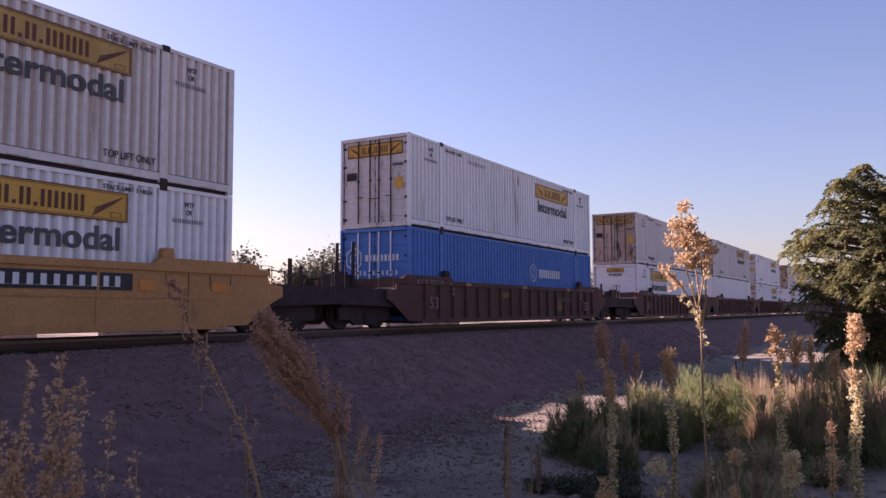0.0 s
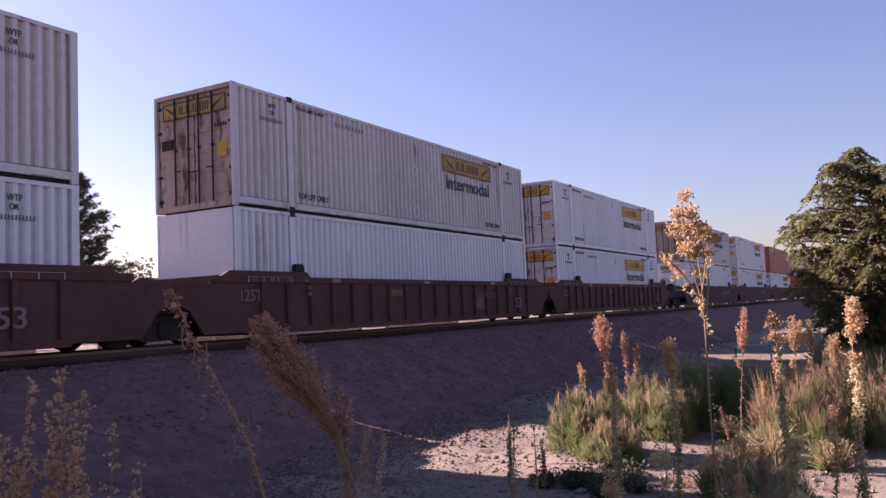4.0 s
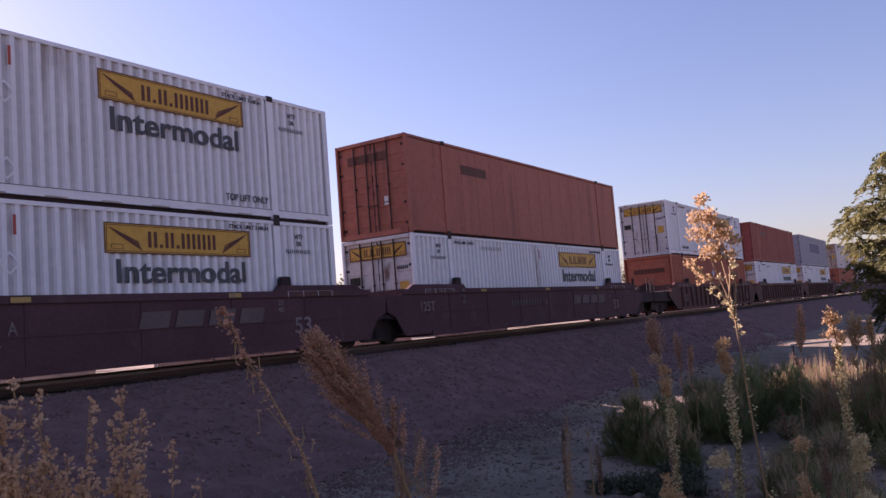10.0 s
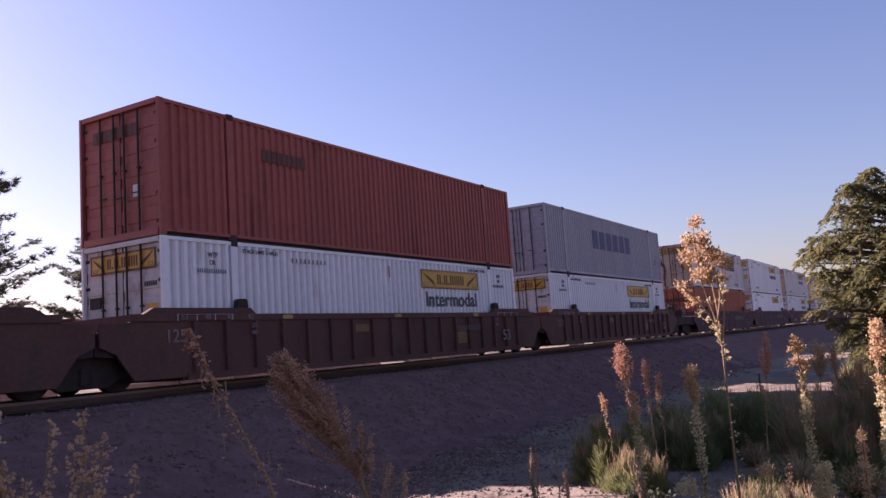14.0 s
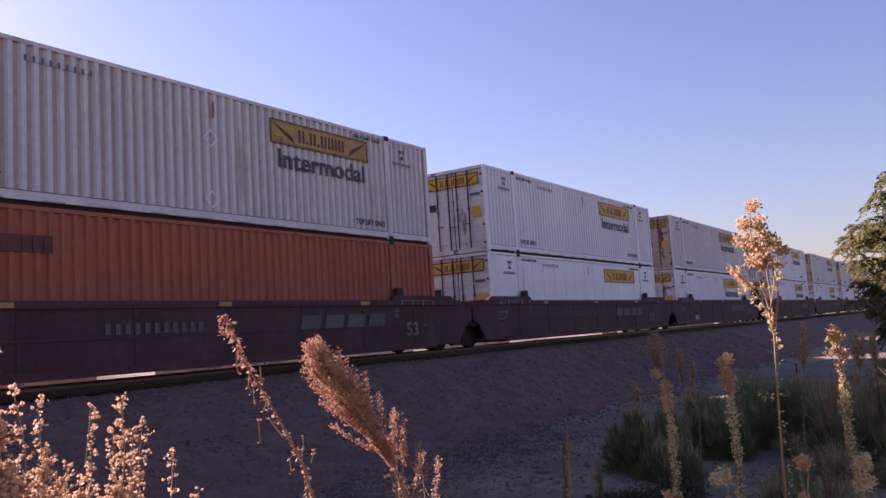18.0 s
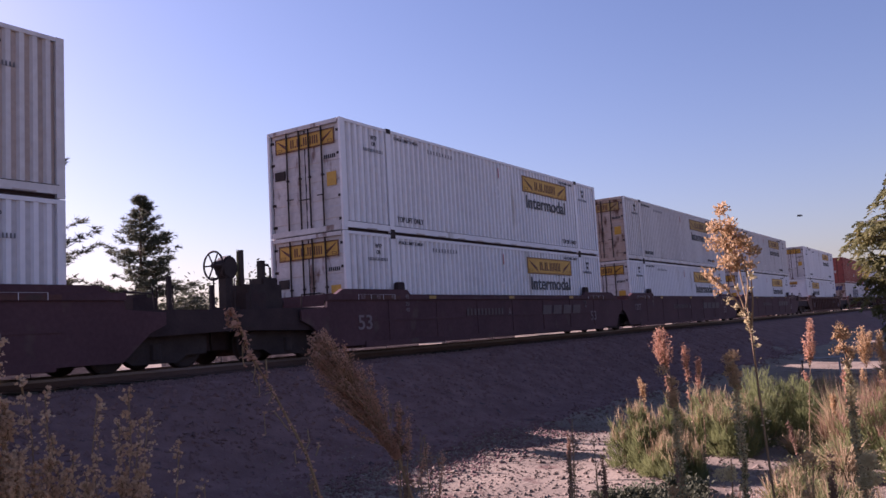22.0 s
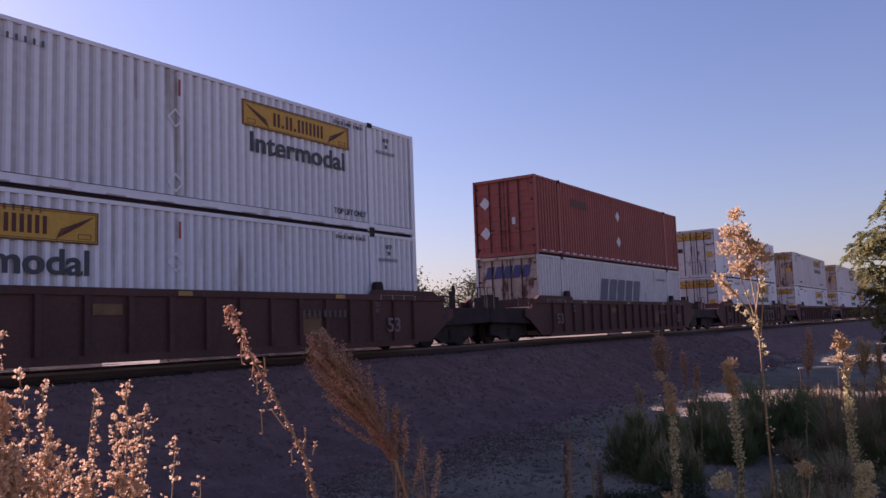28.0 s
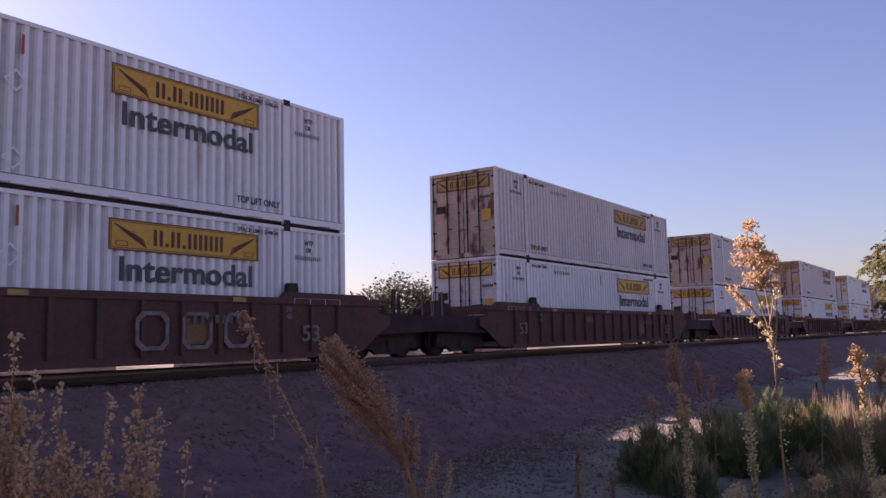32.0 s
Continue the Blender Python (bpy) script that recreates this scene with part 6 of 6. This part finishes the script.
# ---- trees ----
def broadleaf(label, at, height, radius, tips_n, seed, mat=None, trunk_h=0.6):
    """A spreading tree: limbs that end in umbrellas of long drooping compound leaves, in layers."""
    random.seed(seed)
    ob = tagged(new("tree"), label, "tree", group="trees")
    x, y = at
    ob.location = (x, y, ground_z(x, y) - 0.1)
    tb, lb = bmesh.new(), bmesh.new()
    tube(tb, [(0, 0, 0), (0.05, 0.02, height * 0.25), (0.1, 0, height * 0.6), (0.1, 0.05, height * 0.85)], [0.2, 0.16, 0.09, 0.03], 8)
    for i in range(tips_n):
        a, el = i * 2.39996 + rnd(-0.3, 0.3), math.asin(rnd(-0.85, 0.98))
        bump = 1 + 0.16 * math.sin(2 * a + seed) + 0.1 * math.sin(5 * a + 4 * el)
        g = (0.45 + 0.55 * random.random() ** 0.45) * bump
        c = Vector((0.08, 0.02, height * 0.52))
        tip = c + Vector((math.cos(a) * math.cos(el) * radius * g, math.sin(a) * math.cos(el) * radius * g, math.sin(el) * height * 0.46 * min(g, 1.05)))
        s = Vector((0.08, 0.02, max(trunk_h, min(tip.z - 0.5, height * 0.75))))
        tube(tb, [s, s.lerp(tip, 0.55) + Vector((0, 0, 0.12)), tip], [0.045, 0.03, 0.012], 5)
        out0 = Vector((tip.x, tip.y, 0)).normalized()
        for k in range(9):
            b = 6.28 * k / 9 + rnd(-0.25, 0.25)
            out = (Vector((math.cos(b), math.sin(b), rnd(-0.45, 0.6))) + out0 * 0.3).normalized()
            ln = rnd(0.3, 0.5)
            side = out.cross(Vector((0, 0, 1))).normalized()
            for m in range(6):
                f = (m + 1.2) / 7
                q = tip + out * ln * f + Vector((0, 0, -0.8 * ln * f * f))
                for sg in (-1, 1):
                    dv = (side * sg * rnd(0.3, 1) + out * 0.55 + Vector((random.gauss(0, 0.35), random.gauss(0, 0.35), rnd(-0.95, -0.1)))).normalized() * 0.15 * rnd(0.8, 1.15) * (1.15 - 0.5 * abs(f - 0.45))
                    w = (out + Vector((0, 0, rnd(-0.3, 0.3)))) * 0.04
                    lb.faces.new([lb.verts.new(q), lb.verts.new(q + dv * 0.45 + w), lb.verts.new(q + dv), lb.verts.new(q + dv * 0.45 - w)])
    part("trunk", tb, M_bark, ob)
    stuff(part("crown", lb, mat or M_leaf, ob))
    return ob


def conifer(label, at, height, spread, seed, bare=0.12):
    """A ragged conifer: a straight trunk and uneven whorls of drooping branches hung with needle sprays."""
    random.seed(seed)
    ob = tagged(new("conifer_tree"), label, "tree", group="trees")
    x, y = at
    ob.location = (x, y, ground_z(x, y) - 0.1)
    tb, nb = bmesh.new(), bmesh.new()
    tube(tb, [(0, 0, 0), (0, 0, height * 0.5), (0, 0, height)], [height * 0.018, height * 0.011, 0.02], 8)
    h = height * bare
    while h < height * 0.985:
        f = h / height
        reach = spread * (1 - f) ** 0.8 * (0.82 + 0.18 * math.sin(f * 23 + seed)) + 0.2
        for _ in range(random.randint(4, 6)):
            a, ln = rnd(0, 6.28), reach * rnd(0.5, 1.05)
            d = Vector((math.cos(a), math.sin(a), 0))
            o = Vector((0, 0, h + rnd(-0.2, 0.2)))
            pts = [o, o + d * ln * 0.55 + Vector((0, 0, -0.02 * ln)), o + d * ln + Vector((0, 0, 0.2 * ln))]
            tube(tb, pts, [0.05 * (1 - f) + 0.015, 0.03 * (1 - f) + 0.01, 0.006], 4)
            for k in range(int(7 + ln * 8.5)):
                g = 1.04 - 0.85 * random.random() ** 1.2
                p = (pts[0].lerp(pts[1], g)).lerp(pts[1].lerp(pts[2], g), g) + Vector((random.gauss(0, 0.12), random.gauss(0, 0.12), rnd(-0.1, 0.14)))
                for _ in range(9):
                    dv = (d * 0.5 + Vector((random.gauss(0, 0.6), random.gauss(0, 0.6), random.gauss(0.35, 0.5)))).normalized() * rnd(0.2, 0.42)
                    s = dv.orthogonal().normalized() * 0.04
                    nb.faces.new([nb.verts.new(p - s), nb.verts.new(p + s), nb.verts.new(p + dv)])
        h += height * rnd(0.018, 0.03)
    part("trunk", tb, M_bark, ob)
    stuff(part("crown", nb, M_needle, ob))
    return ob


def rounded(label, at, height, radius, seed, mat, count=2700, base=0.15):
    """A far tree or bush: trunk, and a loose uneven crown of leaves."""
    random.seed(seed)
    ob = tagged(new("tree"), label, "tree", group="trees")
    x, y = at
    ob.location = (x, y, ground_z(x, y) - 0.1)
    part("trunk", tube(bmesh.new(), [(0, 0, 0), (0.1, 0, height * 0.7)], [0.2, 0.08], 6), M_bark, ob)
    bm = bmesh.new()
    for _ in range(9):
        a = rnd(0, 6.28)
        c = Vector((math.cos(a) * radius * rnd(0.1, 0.7), math.sin(a) * radius * rnd(0.1, 0.7), height * rnd(base + 0.2, 0.82)))
        for _ in range(count // 9):
            leaf_quads(bm, c, 0.3, 1, radius * 0.24)
    stuff(part("crown", bm, mat, ob))
    return ob


def cypress(label, at, height, radius, seed):
    """A narrow spire of dense upright sprays."""
    random.seed(seed)
    ob = tagged(new("cypress_tree"), label, "tree", group="trees")
    x, y = at
    ob.location = (x, y, ground_z(x, y) - 0.1)
    part("trunk", tube(bmesh.new(), [(0, 0, 0), (0, 0, height * 0.95)], [0.16, 0.02], 6), M_bark, ob)
    bm = bmesh.new()
    for _ in range(2600):
        f = random.random() ** 1.3
        a, w = rnd(0, 6.28), radius * (1 - f) ** 0.95 * min(1, 0.5 + 6 * f) * math.sqrt(rnd(0.3, 1)) * (1 + 0.12 * math.sin(40 * f))
        p = Vector((math.cos(a) * w, math.sin(a) * w, 0.15 + f * (height - 0.3)))
        dv = Vector((math.cos(a) * 0.12, math.sin(a) * 0.12, rnd(0.18, 0.36)))
        s = Vector((rnd(-1, 1), rnd(-1, 1), 0)).normalized() * 0.06
        bm.faces.new([bm.verts.new(p - s), bm.verts.new(p + s), bm.verts.new(p + dv)])
    stuff(part("crown", bm, M_needle, ob))
    return ob


def at_az(az, dist):
    return dist * math.cos(radians(az)), dist * math.sin(radians(az))


broadleaf("broad tree with layered drooping green compound leaves", (28.0, 0.3), 6.75, 2.6, 450, 5)
broadleaf("tall broad tree with layered drooping green compound leaves", (27.0, -2.5), 7.2, 2.9, 420, 6)
broadleaf("young tree with long green leaves beside the track", (29.5, 1.6), 2.6, 1.1, 70, 7, trunk_h=0.3)
conifer("tall ragged conifer beyond the track", at_az(61.8, 46), 15.8, 6.4, 11)
conifer("conical conifer beyond the track", at_az(54.0, 58), 11.2, 5.4, 12)
for az, dist, h, r, s in ((47.75, 70, 8.6, 0.46, 21), (48.25, 70, 7.7, 0.42, 22), (48.7, 70, 7.0, 0.34, 23)):
    cypress("slender dark cypress beyond the track", at_az(az, dist), h, r, s)
for az, dist, h, r, s, m in ((45.6, 66, 6.6, 3.0, 31, M_farleaf), (43.6, 56, 3.7, 1.8, 44, M_goldleaf), (43.8, 62, 6.4, 2.2, 32, M_farleaf), (51.3, 60, 5.0, 3.0, 33, M_needle), (40.2, 70, 5.4, 2.2, 34, M_farleaf), (38.3, 72, 6.6, 2.6, 35, M_farleaf), (36.3, 70, 7.2, 2.6, 36, M_farleaf),
                               (31.6, 78, 6.4, 3.2, 37, M_farleaf), (27.6, 80, 6.8, 2.4, 38, M_farleaf), (58.5, 64, 4.4, 3.0, 39, M_needle), (63.5, 60, 4.6, 3.0, 40, M_farleaf), (24, 95, 6.0, 3, 41, M_farleaf), (20, 110, 6.5, 3.5, 42, M_farleaf), (34, 90, 6.0, 3, 43, M_farleaf)):
    rounded("leafy tree beyond the track", at_az(az, dist), h, r, s, m)


def house(label, at, w, d, h):
    ob = tagged(new("house"), label, "house")
    ob.location = (*at, 0.42)
    part("wall", box(bmesh.new(), -w / 2, w / 2, -d / 2, d / 2, 0, h), M_stucco, ob)
    bm = bmesh.new()
    e = 0.5
    v = [bm.verts.new(p) for p in ((-w / 2 - e, -d / 2 - e, h), (w / 2 + e, -d / 2 - e, h), (w / 2 + e, d / 2 + e, h), (-w / 2 - e, d / 2 + e, h), (-w / 4, 0, h + 1.5), (w / 4, 0, h + 1.5))]
    for q in ((0, 1, 5, 4), (2, 3, 4, 5), (1, 2, 5), (3, 0, 4), (3, 2, 1, 0)):
        bm.faces.new([v[i] for i in q])
    part("roof", bm, M_tile, ob)
    for x in (-w / 4, w / 4):
        win = part("window", box(bmesh.new(), x - 0.7, x + 0.7, -d / 2 - 0.03, -d / 2 - 0.002, 1.0, 2.2), M_ink, ob)
        part("frame", box(bmesh.new(), x - 0.8, x + 0.8, -d / 2 - 0.05, -d / 2 - 0.031, 2.2, 2.3), M_stucco, win)
    return ob


house("low cream house with a tan roof beyond the track", at_az(40.5, 84), 12, 9, 2.6)
house("low cream house with a tan roof beyond the track", at_az(57, 90), 14, 9, 2.6)


# ---- a passing butterfly ----
butterfly = tagged(new("butterfly"), "orange and white butterfly in flight", "butterfly")
M_wing = surface("orange_white_wing", (0.78, 0.20, 0.02), (0.84, 0.80, 0.74), 0.7, scale=(30, 30, 30), fine=90, bump=0, spread=0.12, translucent=0.4)
part("body", tube(bmesh.new(), [(0, -0.02, 0), (0, 0.0, 0.001), (0, 0.02, 0)], [0.0018, 0.004, 0.0015], 6), M_ink, butterfly)
for s in (-1, 1):
    def wing():
        bm = bmesh.new()
        out = [(0, 0.006), (0.012, 0.022), (0.03, 0.024), (0.032, 0.012), (0.022, 0.002), (0.026, -0.01), (0.016, -0.02), (0.004, -0.012)]
        a, b = [bm.verts.new((1.6 * x * s, 1.6 * y, 0.0004 + 0.02 * x / 0.03)) for x, y in out], [bm.verts.new((1.6 * x * s, 1.6 * y, 0.02 * x / 0.03)) for x, y in out]
        bm.faces.new(a), bm.faces.new(b[::-1])
        for i in range(len(out)):
            j = (i + 1) % len(out)
            bm.faces.new((a[i], a[j], b[j], b[i]))
        return bm
    part("wing", wing(), M_wing, butterfly)


# ---- a fly that darts past ----
fly = tagged(new("flying_insect"), "small dark insect darting through the air", "insect")
part("body", tube(bmesh.new(), [(0, -0.009, 0), (0, -0.003, 0.001), (0, 0.004, 0.001), (0, 0.009, 0)], [0.001, 0.0035, 0.003, 0.001], 8), M_ink, fly)
for s in (-1, 1):
    part("wing", prism(bmesh.new(), [(0, 0), (s * 0.008, 0.004), (s * 0.014, 0.003), (s * 0.008, -0.001)], 0.0, 0.006), M_greyink, fly)


# ---- what moves ----
def motions():
    for ob, x, z, turn in MOVING:
        walk(ob, [(t, pose(x - s, TRACK_Y, z, 0, 0, turn)) for t, s in RUN])
    SWAY = [(0, 1.70), (0.5, 1.71), (1, 1.80), (1.5, 1.74), (2, 1.60), (2.5, 1.65), (4.5, 1.65), (5, 1.69), (5.5, 1.71), (6, 1.82), (6.5, 1.91), (7, 1.75), (7.5, 1.63), (8, 1.66), (8.5, 1.79), (9, 1.73), (10, 1.89), (11, 1.81), (12, 1.84), (13, 1.67), (14, 1.69),
            (17, 1.68), (18, 1.54), (19, 1.72), (20, 1.98), (21, 1.60), (22, 1.82), (23, 1.60), (24, 1.85), (25, 1.68), (26, 1.75), (29, 1.72), (30, 1.76), (31, 1.70), (32, 1.74)]
    walk(tall, [(t, pose(*tall.location, -math.degrees((y - 1.72) * 0.53 / 1.9), 0, 0)) for t, y in SWAY])
    FLIGHT = [(0, (-1.5, 3.0, 2.2)), (22.3, (-1.2, 2.9, 2.2)), (22.6, (0.2, 1.7, 2.15)), (22.7, (0.81, 1.31, 1.93)), (22.8, (1.16, 1.09, 1.66)), (22.9, (1.37, 0.77, 1.80)), (23.0, (1.39, 0.77, 1.29)), (23.1, (2.1, 1.2, 0.6)), (23.3, (2.0, 0.4, 0.7)), (32, (1.5, -3.0, 1.2))]
    walk(butterfly, [(t, pose(*p, 8, 35 * (-1) ** i, -56 + 12 * (i % 2))) for i, (t, p) in enumerate(FLIGHT)])

    DARTS = [(0, (0.5, 3.2, 3.2)), (4.3, (2.2, 1.2, 3.6)), (4.5, (2.65, 1.01, 2.49)), (4.7, (2.2, 0.6, 3.8)), (11.9, (0.9, 2.9, 1.8)), (12.1, (1.78, 2.38, 1.89)), (12.2, (1.91, 2.29, 1.82)), (12.3, (1.86, 2.32, 1.91)), (12.4, (1.66, 2.45, 1.96)),
             (12.7, (0.6, 3.0, 2.2)), (14.3, (3.0, -0.5, 2.8)), (14.5, (2.88, 0.10, 2.34)), (14.7, (3.0, -0.6, 2.2)), (19.2, (2.8, 0.1, 1.2)), (19.4, (2.52, 1.45, 2.23)), (19.5, (2.25, 1.71, 2.51)), (19.7, (1.6, 1.6, 3.6)), (21.8, (3.0, -0.3, 1.7)), (22.0, (2.94, 0.50, 1.81)), (22.2, (3.0, -0.4, 2.4)), (32, (1.0, -2.0, 2.0))]
    walk(fly, [(t, pose(*p, 0, 0, 35 * (i % 2))) for i, (t, p) in enumerate(DARTS)])


motions()
